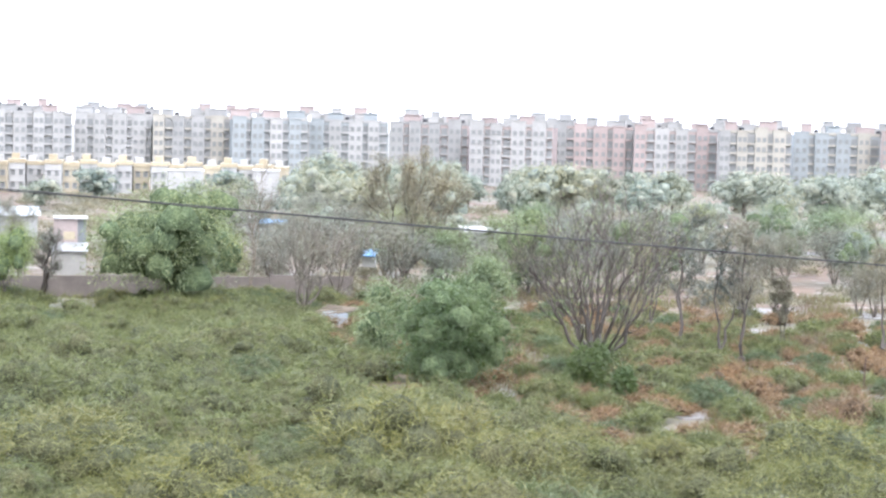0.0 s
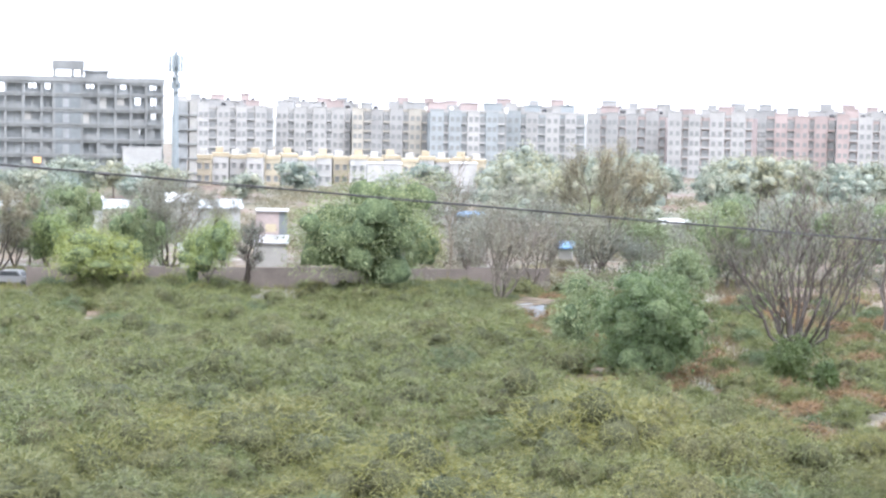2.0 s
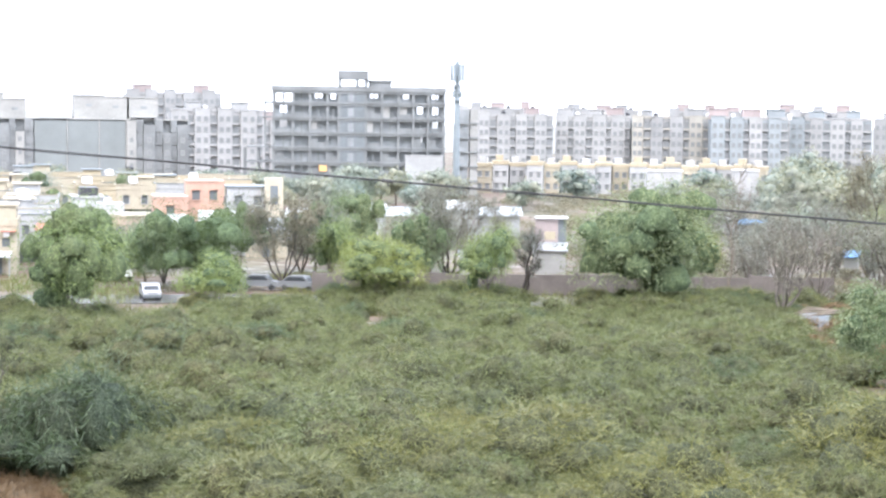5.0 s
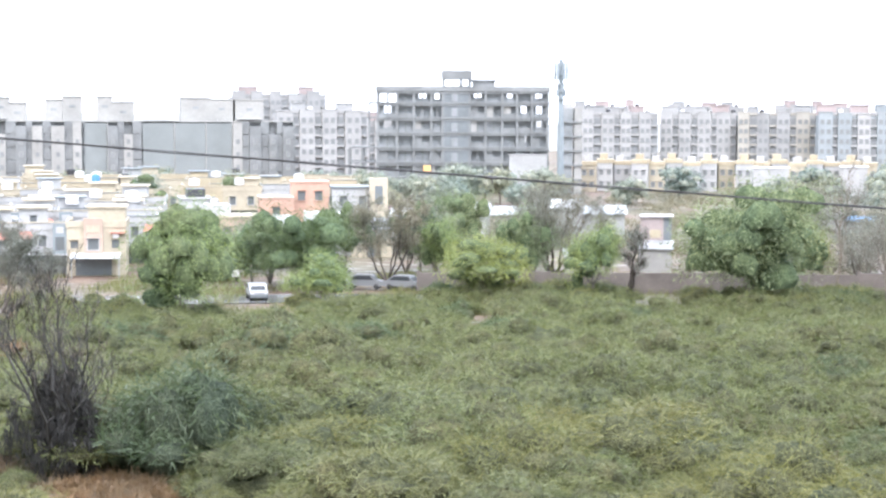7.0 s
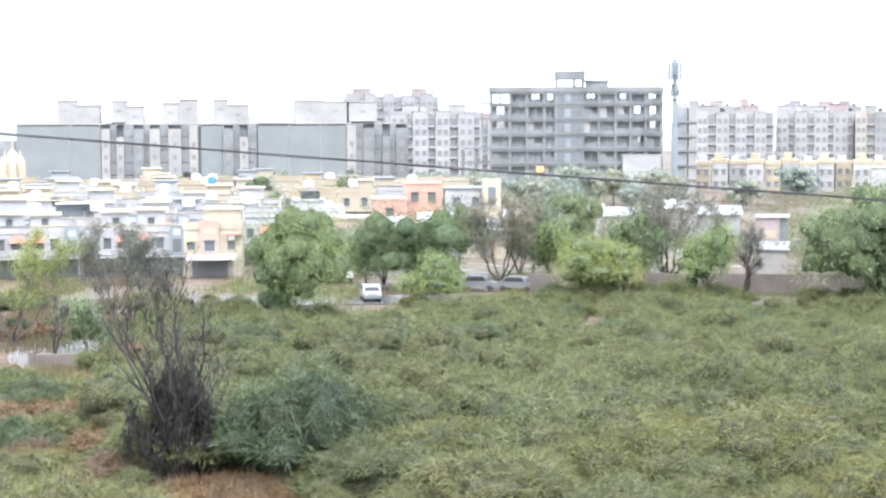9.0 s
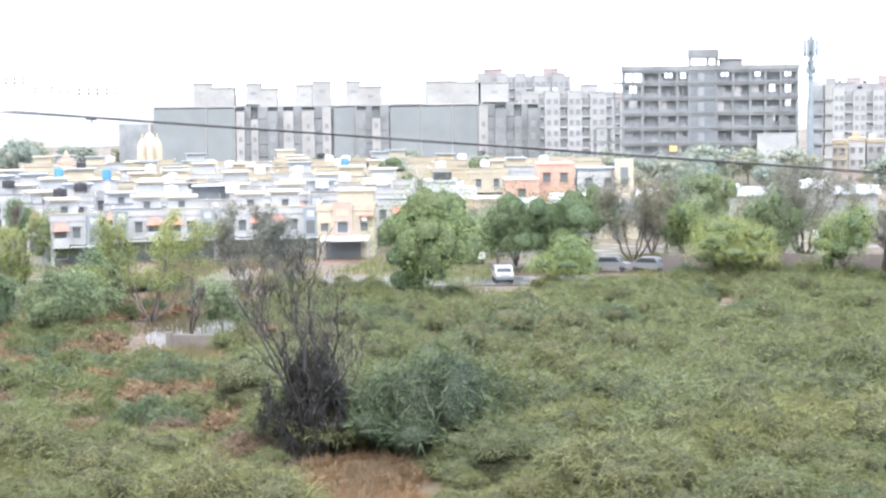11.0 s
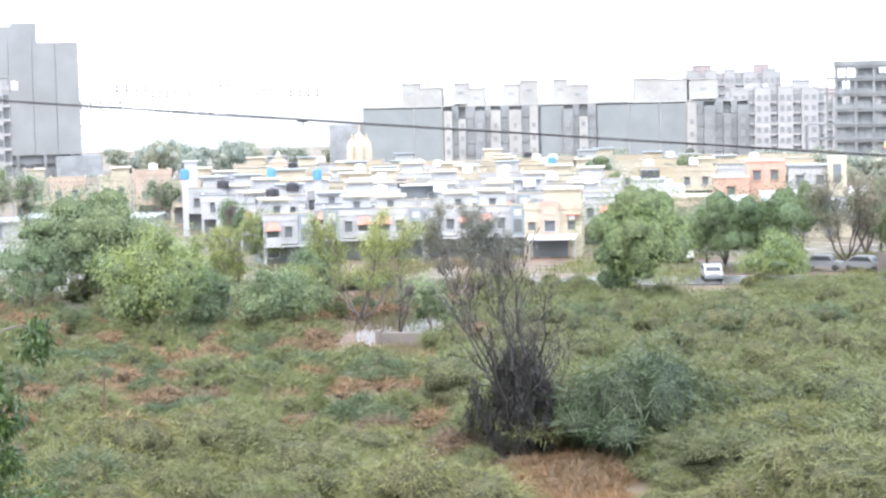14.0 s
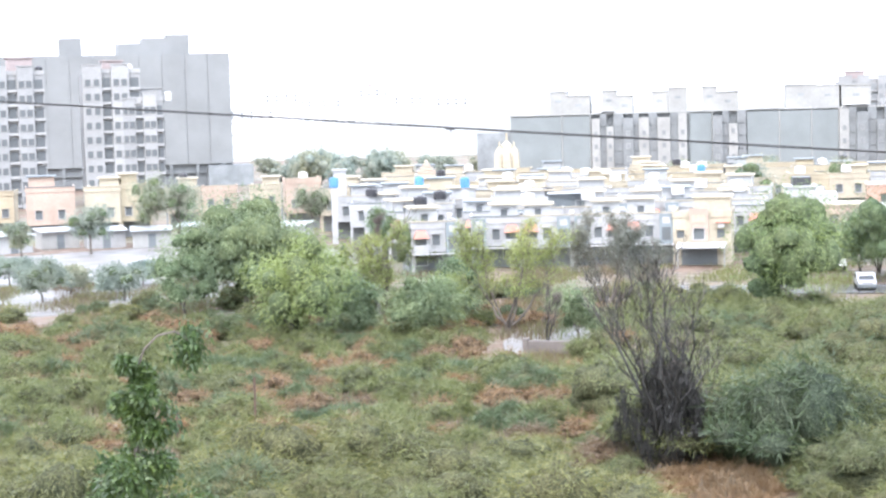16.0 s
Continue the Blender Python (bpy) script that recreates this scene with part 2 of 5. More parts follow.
class Mesh:
    """Collects faces; one mesh a part."""

    def __init__(self):
        self.v, self.f, self.m = [], [], []

    def box(self, x0, x1, y0, y1, z0, z1, mi=0, bevel=0.0):
        k = len(self.v)
        self.v += [(x, y, z) for z in (z0, z1) for x, y in ((x0, y0), (x1, y0), (x1, y1), (x0, y1))]
        fs = [(0, 3, 2, 1), (4, 5, 6, 7), (0, 1, 5, 4), (1, 2, 6, 5), (2, 3, 7, 6), (3, 0, 4, 7)]
        self.f += [tuple(k + i for i in q) for q in fs]
        self.m += [mi] * 6
        return self

    def hull(self, ring0, ring1, mi=0):
        """A solid between two rings of the same count."""
        k, n = len(self.v), len(ring0)
        self.v += [tuple(p) for p in ring0] + [tuple(p) for p in ring1]
        self.f += [tuple(k + i for i in reversed(range(n))), tuple(k + n + i for i in range(n))]
        self.f += [(k + i, k + (i + 1) % n, k + n + (i + 1) % n, k + n + i) for i in range(n)]
        self.m += [mi] * (n + 2)
        return self

    def tube(self, a, b, r0, r1, n=6, mi=0):
        a, b = Vector(a), Vector(b)
        d = (b - a).normalized()
        s = d.cross(Vector((0, 0, 1)) if abs(d.z) < 0.9 else Vector((1, 0, 0))).normalized()
        u = s.cross(d)
        ring = lambda p, r: [p + (s * math.cos(t) + u * math.sin(t)) * r for t in (math.tau * i / n for i in range(n))]
        return self.hull(ring(a, r0), ring(b, r1), mi)

    def lathe(self, profile, n=12, mi=0, cx=0, cy=0):
        """Rings of (radius, height) about a vertical axis."""
        k = len(self.v)
        self.v += [(cx + r * math.cos(math.tau * i / n), cy + r * math.sin(math.tau * i / n), z) for r, z in profile for i in range(n)]
        self.f += [(k + j * n + i, k + j * n + (i + 1) % n, k + (j + 1) * n + (i + 1) % n, k + (j + 1) * n + i) for j in range(len(profile) - 1) for i in range(n)]
        self.f += [tuple(k + i for i in reversed(range(n))), tuple(k + (len(profile) - 1) * n + i for i in range(n))]
        self.m += [mi] * (n * (len(profile) - 1) + 2)
        return self

    def data(self, name, *materials):
        me = bpy.data.meshes.new(name)
        me.from_pydata(self.v, [], self.f)
        for m in materials:
            me.materials.append(m)
        if len(materials) > 1:
            me.polygons.foreach_set("material_index", self.m)
        me.update()
        return me


def array_mesh(name, verts, faces, *materials, inner=0):
    """A mesh from numpy arrays of equal-sided faces; the last inner faces take the second material."""
    me = bpy.data.meshes.new(name)
    k = faces.shape[1]
    me.vertices.add(len(verts))
    me.vertices.foreach_set("co", np.ascontiguousarray(verts, dtype=np.float32).ravel())
    me.loops.add(faces.size)
    me.loops.foreach_set("vertex_index", np.ascontiguousarray(faces, dtype=np.int32).ravel())
    me.polygons.add(len(faces))
    me.polygons.foreach_set("loop_start", np.arange(0, faces.size, k, dtype=np.int32))
    for m in materials:
        me.materials.append(m)
    if inner:
        me.polygons.foreach_set("material_index", np.r_[np.zeros(len(faces) - inner, np.int32), np.ones(inner, np.int32)])
    me.update(calc_edges=True)
    return me


def part(name, mesh, material, parent, label="", place=None):
    """Links a mesh as one part under a thing or under a part."""
    data = mesh.data(name, *(material if isinstance(material, tuple) else (material,))) if isinstance(mesh, Mesh) else mesh
    ob = new(name, data)
    ob.parent = parent
    if place is not None:
        ob.location = place
    return tagged(ob, label) if label else ob


def thing(name, az, far, label, category, turn=0.0, z=0.0, group="", kind=""):
    """An Empty at a thing's base, its local +y pointing away from the window."""
    ob = new(name)
    ob.empty_display_size = 0.5
    ob.matrix_basis = Matrix.Translation(at(az, far, z)) @ pose(0, 0, 0, 0, 0, az + turn)
    return tagged(ob, label, category, group, kind)


SHARED = {}


def window(parent, x, y, z, w, h, frame_m=WHITE, glass_m=GLASS_DARK, sill=True, name="window"):
    """A window on a front face: a proud frame, a pane set back in it, a sill below."""
    key = (round(w, 2), round(h, 2), frame_m.name, glass_m.name, sill)
    if key not in SHARED:
        m, t = Mesh(), 0.1
        loop = lambda g, y: [(-w / 2 - g, y, -g), (w / 2 + g, y, -g), (w / 2 + g, y, h + g), (-w / 2 - g, y, h + g)]
        top = [(-w / 2 - t, -0.4, h + t + 0.04), (w / 2 + t, -0.4, h + t + 0.04)] if sill else []
        m.v = loop(t, 0.0) + loop(t, -0.12) + loop(0, -0.12) + loop(0, -0.03) + top
        for r in (0, 4, 8):
            m.f += [(r + i, r + (i + 1) % 4, r + 4 + (i + 1) % 4, r + 4 + i) for i in range(4)]
        m.f.append((12, 13, 14, 15))
        m.m = [0] * 12 + [1]
        if sill:
            m.f += [(7, 6, 17, 16), (3, 7, 16), (6, 2, 17), (2, 3, 16, 17)]
            m.m += [0] * 4
        SHARED[key] = m.data(name, frame_m, glass_m)
    return part(name, SHARED[key], None, parent, "", (x, y, z))


# ---- plants ----
def unit(a):
    return a / np.maximum(np.linalg.norm(a, axis=-1, keepdims=True), 1e-6)


def leaves(rng, root, out, length, width, droop=0.35, loose=0.9, four=False):
    """One leaf spray at each root point: a pointed blade, or a bent four-cornered leaf."""
    n = len(root)
    d = unit(out + rng.normal(0, loose, (n, 3)) * 0.6 + np.array([0, 0, -droop]))
    s = unit(np.cross(d, rng.normal(0, 1, (n, 3))))
    ln, wd = length * rng.uniform(0.6, 1.4, (n, 1)), width * rng.uniform(0.7, 1.3, (n, 1))
    mid = root + d * ln * 0.5 + np.array([0, 0, 0.08]) * ln
    if not four:
        v = np.stack([root - s * wd * 0.6, root + s * wd * 0.6, root + d * ln + np.array([0, 0, -0.12]) * ln], 1).reshape(-1, 3)
        return v, np.arange(3 * n).reshape(n, 3)
    v = np.stack([root, mid + s * wd, root + d * ln + np.array([0, 0, -0.15]) * ln, mid - s * wd], 1).reshape(-1, 3)
    return v, np.arange(4 * n).reshape(n, 4)


def lobe_points(rng, n, centre, radii, low=-0.3):
    """Points and outward ways on lobes: centre (k, 3), radii (k, 3)."""
    pick = rng.integers(0, len(centre), n)
    w = unit(rng.normal(0, 1, (n * 3, 3)))
    w = w[w[:, 2] > low][:n]
    pick = pick[:len(w)]
    r = rng.uniform(0.45, 1.5, (len(w), 1)) ** 0.7
    return centre[pick] + w * radii[pick] * r, unit(w / radii[pick])


def cores(rng, centre, radii, shrink=0.8, nu=7, nv=4):
    """Lumpy inner masses that close the foliage."""
    V, F, k = [], [], 0
    for c, r in zip(centre, radii):
        th = np.linspace(0, 2 * np.pi, nu, endpoint=False)
        ph = np.linspace(-0.6, 1.5, nv)
        g = np.array([[np.cos(p) * np.cos(t), np.cos(p) * np.sin(t), np.sin(p)] for p in ph for t in th])
        V.append(c + g * r * shrink * rng.uniform(0.8, 1.1, (len(g), 1)))
        for j in range(nv - 1):
            for i in range(nu):
                q = [k + j * nu + i, k + j * nu + (i + 1) % nu, k + (j + 1) * nu + (i + 1) % nu, k + (j + 1) * nu + i]
                F += [q[:3], [q[0], q[2], q[3]]]
        k += nu * nv
    return np.concatenate(V), np.array(F)


def join(*pieces):
    V, F, k = [], [], 0
    for v, f in pieces:
        V.append(v)
        F.append(f + k)
        k += len(v)
    return np.concatenate(V), np.concatenate(F)


def shrub_arrays(rng, r, h, n, length=0.5, width=0.04, lobes=11):
    """A spreading thorn shrub: low lobes with feathery arching sprays."""
    a, q = rng.uniform(0, 2 * np.pi, lobes), np.sqrt(rng.uniform(0, 1, lobes)) * 0.74
    top = h * (1 - 0.95 * q ** 2) * rng.uniform(0.75, 1.08, lobes)
    rad = np.stack([r * rng.uniform(0.2, 0.42, lobes), r * rng.uniform(0.2, 0.42, lobes), top * rng.uniform(0.24, 0.46, lobes)], 1)
    c = np.stack([r * q * np.cos(a), r * q * np.sin(a), top - rad[:, 2]], 1)
    p, o = lobe_points(rng, n, c, rad, -0.05)
    lp, lo_ = lobe_points(rng, n // 7, c, rad, 0.2)
    lv, lf = leaves(rng, lp, lo_ * np.array([1, 1, 0.6]), length * 2.3, width * 0.8, 0.3)
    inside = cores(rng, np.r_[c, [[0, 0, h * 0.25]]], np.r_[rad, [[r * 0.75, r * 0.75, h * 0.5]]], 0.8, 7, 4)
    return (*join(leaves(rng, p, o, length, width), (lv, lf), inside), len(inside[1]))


def limbs(rng, m, p, d, length, r, level, ends, spread=0.55, up=0.25, sides=5, kids=(2, 4), thin=0.012):
    """Tapered limbs that fork, one after another."""
    steps = 2 if level > 1 else 1
    for _ in range(steps):
        q = p + d * (length / steps)
        m.tube(p, q, max(r, thin), max(r * 0.78, thin * 0.8), sides if level > 1 else 3)
        p, r = q, r * 0.78
        d = (d + Vector(rng.normal(0, 0.12, 3)) + Vector((0, 0, up * 0.3))).normalized()
    if level == 0:
        ends.append(p)
        return
    for i in range(int(rng.integers(*kids)) + (1 if level > 2 else 0)):
        w = Vector(rng.normal(0, 1, 3))
        w = (w - w.dot(d) * d).normalized()
        nd = (d + w * spread * float(rng.uniform(0.6, 1.4)) + Vector((0, 0, up))).normalized()
        limbs(rng, m, p, nd, length * float(rng.uniform(0.6, 0.85)), r * float(rng.uniform(0.5, 0.72)), level - 1, ends, spread, up, sides, kids, thin)
    ends.append(p)


def leafy_tree(name, az, far, h, w, leaf_m, label, seed, n=2600, bark=BARK, lobes=16, length=0.42, width=0.1, crown_low=0.1, group=""):
    """Tapered trunk, forking limbs and a crown of leaf sprays on uneven lobes."""
    w, h, n, lobes, length, width = w * 0.98, h * 1.0, int(n * 3.8), int(lobes * 1.7), length * 0.66, width * 0.62
    rng = np.random.default_rng(seed)
    t = thing(name, az, far, label, "tree", group=group)
    m, ends = Mesh(), []
    lean = Vector(rng.normal(0, 0.06, 3)) + Vector((0, 0, 1))
    limbs(rng, m, Vector((0, 0, -0.2)), lean.normalized(), h * crown_low + 0.4, 0.022 * h + 0.05, 3, ends, 0.75, 0.25)
    part("trunk", m, bark, t)
    ch = h * (1 - crown_low)
    u = unit(rng.normal(0, 1, (lobes, 3)))
    q = rng.uniform(0.25, 0.78, (lobes, 1))
    c = u * q * np.array([w / 2, w / 2, ch / 2]) + np.array([0, 0, h * crown_low + ch / 2])
    rad = np.stack([w * rng.uniform(0.12, 0.23, lobes), w * rng.uniform(0.12, 0.23, lobes), ch * rng.uniform(0.13, 0.24, lobes)], 1)
    hi, wide = np.percentile((c + rad)[:, 2], 94), np.percentile(np.abs(c[:, :2]) + rad[:, :2], 93)
    lo = np.percentile((c - rad)[:, 2], 6)
    sc, zs = 0.5 * w / wide, (h * (1 - crown_low)) / (hi - lo)
    c[:, :2] *= sc
    rad *= np.array([sc, sc, zs])
    c[:, 2] = h * crown_low + (c[:, 2] - lo) * zs
    p, o = lobe_points(rng, n, c, rad, -0.7)
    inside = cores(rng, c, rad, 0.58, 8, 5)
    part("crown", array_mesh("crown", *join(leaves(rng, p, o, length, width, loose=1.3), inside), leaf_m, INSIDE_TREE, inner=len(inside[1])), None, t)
    return t


def limb(rng, m, p, q, r, level, ends, h, spread, thin, flare=0.8):
    """A curved tapering limb from p to q that leaves first outwards and then turns up, with finer limbs along it."""
    steps = (7, 4, 2)[min(2, level)]
    last, way = p, q - p
    for i in range(1, steps + 1):
        s = i / steps
        at_ = p + Vector((way.x * s ** flare, way.y * s ** flare, way.z * s ** 1.12)) + Vector(rng.normal(0, 0.01 * h / (1 + level), 3))
        m.tube(last, at_, max(r * (1 - 0.8 * (i - 1) / steps), thin), max(r * (1 - 0.8 * s), thin * 0.8), 6 if level == 0 else 3)
        if level < 2 and s > (0.42, 0.2)[level]:
            for _ in range(int(rng.integers(1, 3)) + (1 if s > 0.8 else 0)):
                side = Vector(rng.normal(0, 1, 3))
                d = ((at_ - last).normalized() + side.normalized() * spread * 1.5 + Vector((0, 0, 0.35))).normalized()
                limb(rng, m, at_, at_ + d * h * float(rng.uniform(0.55, 1.1)) * (0.2, 0.1)[level], r * (1 - 0.8 * s) * 0.6, level + 1, ends, h, spread, thin)
        last = at_
    ends.append(last)


def bare_tree(name, az, far, h, w, label, seed, bark=BARK, leaf_m=None, n_leaf=600, stems=5, level=3, spread=0.4, up=0.35, base_r=0.16, length=0.3, pct=98.0, n_twig=1500, fork=0.14, lean=0.0, flare=0.8):
    """A short trunk that opens into a fan of rising limbs with fine twigs, and a thin scatter of leaves."""
    rng = np.random.default_rng(seed)
    t = thing(name, az, far, label, "tree")
    m, ends = Mesh(), []
    thin = 0.00009 * far + 0.004
    crown_base = h * fork
    m.tube((0, 0, -0.2), (0, 0, crown_base * 0.6), base_r * 1.7, base_r * 1.35, 8)
    for i in range(stems):
        a = math.tau * (i + float(rng.uniform(-0.3, 0.3))) / stems * 2.4
        out = math.sqrt((i + 0.6) / stems)
        q = Vector((math.cos(a) * w * 0.42 * out + lean, math.sin(a) * w * 0.42 * out, h * (1.0 - up * out * out * float(rng.uniform(0.4, 1.3)))))
        p = Vector((math.cos(a) * base_r * 0.6, math.sin(a) * base_r * 0.6, crown_base * float(rng.uniform(0.3, 0.9))))
        limb(rng, m, p, q, base_r * float(rng.uniform(0.6, 1)), 0 if level > 2 else 1, ends, h, spread, thin, flare)
    va = np.array(m.v)
    sx = min(1.5, 0.5 * w / np.percentile(np.abs(va[:, 0] - lean * va[:, 2] / h), 96))
    sz = h / np.percentile(va[:, 2], pct)
    m.v = [(x * sx, y * sx, z * sz) for x, y, z in m.v]
    part("trunk", m, bark, t)
    e = np.array([tuple(p) for p in ends]) * np.array([sx, sx, sz])
    if n_twig:
        root = e[rng.integers(0, len(e), n_twig)] + rng.normal(0, 0.014 * h, (n_twig, 3))
        way = unit(root - np.array([lean * 0.5, 0, h * 0.3])) + np.array([0, 0, 0.6])
        sprays = part("twig_spray", array_mesh("twig_spray", *leaves(rng, root, way, 0.055 * h, 0.00009 * far + 0.006, 0.0, 0.9), TWIG), None, t)
        tagged(sprays, kind="stuff")
    if leaf_m:
        e = e[e[:, 2] > h * 0.3]
        n_leaf *= 5
        root = e[rng.integers(0, len(e), n_leaf)] + rng.normal(0, 0.035 * w, (n_leaf, 3)) * np.array([1, 1, 0.8])
        v, f = leaves(rng, root, rng.normal(0, 1, (n_leaf, 3)), length * 0.6, 0.05, 0.2)
        part("crown", array_mesh("crown", v, f, leaf_m), None, t)
    return t


# ---- the ground ----
def ring_sheet(name, rings, spokes, material, label, z_of, kind="structure", a0=0.0, a1=360.0):
    V = [at(a0 + (a1 - a0) * j / spokes, r, z_of(r, j)) for r in rings for j in range(spokes + 1)]
    m = Mesh()
    m.v = [tuple(v) for v in V]
    m.f = [(i * (spokes + 1) + j + 1, i * (spokes + 1) + j, (i + 1) * (spokes + 1) + j, (i + 1) * (spokes + 1) + j + 1) for i in range(len(rings) - 1) for j in range(spokes)]
    return tagged(new(name, m.data(name, material)), label, name, "", kind)


grng = random.Random(4)
ring_sheet("ground", [0.5, 30, 60, 75, 85, 95, 105, 115, 125, 135, 150, 180, 260, 400, 800, 1600, 4500], 180, GROUND,
           "rust-brown wet soil and dry grass reaching the horizon", lambda r, j: grng.uniform(-0.12, 0.02) if 60 < r < 150 else -0.05)


def flat_patch(name, az, far, rx, ry, material, label, category, seed, z=0.02, turn=0.0):
    """A thin irregular sheet that lies on the ground."""
    r = random.Random(seed)
    n = 26
    k = [1 + 0.28 * math.sin(2 * math.tau * i / n + r.random()) * r.random() + r.uniform(-0.16, 0.16) for i in range(n)]
    ring = [(rx * k[i] * math.cos(math.tau * i / n), ry * k[i] * math.sin(math.tau * i / n)) for i in range(n)]
    m = Mesh().hull([(x, y, -0.15) for x, y in ring], [(x * 0.97, y * 0.97, 0) for x, y in ring])
    ob = new(name, m.data(name, material))
    ob.matrix_basis = Matrix.Translation(at(az, far, z)) @ pose(0, 0, 0, 0, 0, az + turn)
    return tagged(ob, label, category, "", "structure")


# the lane behind the scrub, wet flats and puddles
ring_sheet("road", [158, 166], 30, ASPHALT, "wet asphalt lane between the scrub and the trees", lambda r, j: 0.03, a0=-2, a1=22)
for az, far, rx, ry, s in ((30.5, 205, 30, 42, 1), (27.8, 165, 9, 7, 2), (33, 163, 10, 6, 12)):
    flat_patch("wet_flat", az, far, rx, ry, WET_GROUND, "pale wet levelled ground with standing water", "wet ground", s, 0.03 + s * 0.004)
flat_patch("wet_yard", 15.9, 128, 3.4, 9, WET_GROUND, "pale wet concrete yard", "yard", 3, 0.03)
for az, far, rx, ry, s in ((-32.3, 150, 8, 5, 4), (-32.5, 172, 12, 4, 5), (-27.5, 152, 10, 3, 6), (-28.3, 106.5, 2.2, 3.5, 7), (-27.3, 111, 2.5, 3, 8),
                           (-29.5, 262, 14, 6, 9), (-31.5, 130, 6, 3, 10), (-33.5, 118, 4, 2, 11), (-32.5, 330, 30, 14, 13)):
    flat_patch("mud_flat", az, far, rx, ry, WET_GROUND, "wet grey mud flat among dry grass", "mud", s, 0.02 + 0.003 * s)
for az, far, rx, ry, s in ((25.9, 89, 2.8, 1.5, 21), (23.3, 87.5, 2.4, 1.4, 22), (21.8, 86.5, 2.2, 1.4, 23), (24.6, 86, 2.4, 1.2, 24), (29, 134, 4, 2, 25), (18.7, 83.5, 1.4, 0.8, 26)):
    flat_patch("puddle", az, far, rx, ry, PUDDLE, "shallow rain puddle in the scrub", "puddle", s, 0.03)


# ---- boundary wall, poles and the cable ----
def wall_run(name, az0, az1, far0, far1, h, material, label, thick=0.3, seed=0):
    r = random.Random(seed)
    a, b = at(az0, far0), at(az1, far1)
    n = max(1, int((b - a).length / 4))
    t = new(name)
    tagged(t, label, "wall", "", "structure")
    for i in range(n):
        p, q = a.lerp(b, i / n), a.lerp(b, (i + 1) / n)
        d = (q - p).normalized()
        s = d.cross(Vector((0, 0, 1))) * thick / 2
        top = h + r.uniform(-0.12, 0.12)
        part("wall_panel", Mesh().hull([p - s, q - s, q + s, p + s], [v + Vector((0, 0, top)) for v in (p - s, q - s, q + s, p + s)]), material, t)
        s2 = s * 1.5
        p2 = p + d * 0.35
        part("pier", Mesh().hull([p - s2, p2 - s2, p2 + s2, p + s2], [v + Vector((0, 0, top + 0.15)) for v in (p - s2, p2 - s2, p2 + s2, p + s2)]), material, t)
    return t


wall_run("wall_1", 0.5, -16.5, 168, 173, 2.0, BRICKWORK, "weathered brown rendered boundary wall behind the trees", seed=1)
wall_run("wall_2", 16.8, 14.7, 120, 119, 0.9, BRICKWORK, "low dark retaining wall by the wet yard", 0.5, 2)

cable = bpy.data.curves.new("cable", "CURVE")
cable.dimensions, cable.bevel_depth, cable.bevel_resolution = "3D", 0.0095, 2
sp = cable.splines.new("POLY")
sp.points.add(60)
for i, p in enumerate(sp.points):
    x = -45 + 1.5 * i
    p.co = (x, 30, 15.57 - 0.0765 * x + 0.0001 * x * x, 1)
cable.materials.append(BLACK_RUBBER)
cable_ob = tagged(new("overhead_cable", cable), "black overhead cable strung across the view", "cable")
sp2 = cable.splines.new("POLY")
sp2.points.add(60)
for i, p in enumerate(sp2.points):
    x = -45 + 1.5 * i
    p.co = (x, 30.02, 15.55 - 0.0765 * x + 0.0001 * x * x + 0.008 * math.sin(x * 1.7), 1)


def cable_joint(x, name="cable_joint"):
    z = 15.56 - 0.0765 * x
    m = Mesh().tube((x - 0.09, 30, z + 0.007), (x + 0.09, 30, z - 0.007), 0.03, 0.03, 8).tube((x, 30, z), (x + 0.02, 30, z - 0.1), 0.012, 0.008, 5)
    part(name, m, BLACK_RUBBER, cable_ob)


for x in (1.02, -10.35):
    cable_joint(x)
for x in (-45, 45):
    pl = tagged(new("utility_pole"), "grey concrete utility pole carrying the cable", "pole", "cable poles")
    pl.location = (x, 30.05, 0)
    part("shaft", Mesh().tube((0, 0, -0.4), (0, 0, 15.75 - 0.0765 * x), 0.16, 0.1, 8), CONCRETE_PALE, pl)
    part("bracket", Mesh().box(-0.3, 0.3, -0.09, 0.09, 15.4 - 0.0765 * x, 15.5 - 0.0765 * x), STEEL, pl)


def rusty_post(az, far, h):
    t = thing("fence_post", az, far, "thin rusted iron post standing in the scrub", "post", group="posts in the scrub")
    part("shaft", Mesh().tube((0, 0, -0.3), (0.05, 0, h), 0.075, 0.065, 6), RUST, t)
    part("cap", Mesh().tube((0.05, 0, h), (0.05, 0, h + 0.06), 0.05, 0.05, 6), RUST, t)


rusty_post(25.75, 88, 3.7)
rusty_post(28.3, 89, 2.0)
rusty_post(-33.2, 120, 2.2)


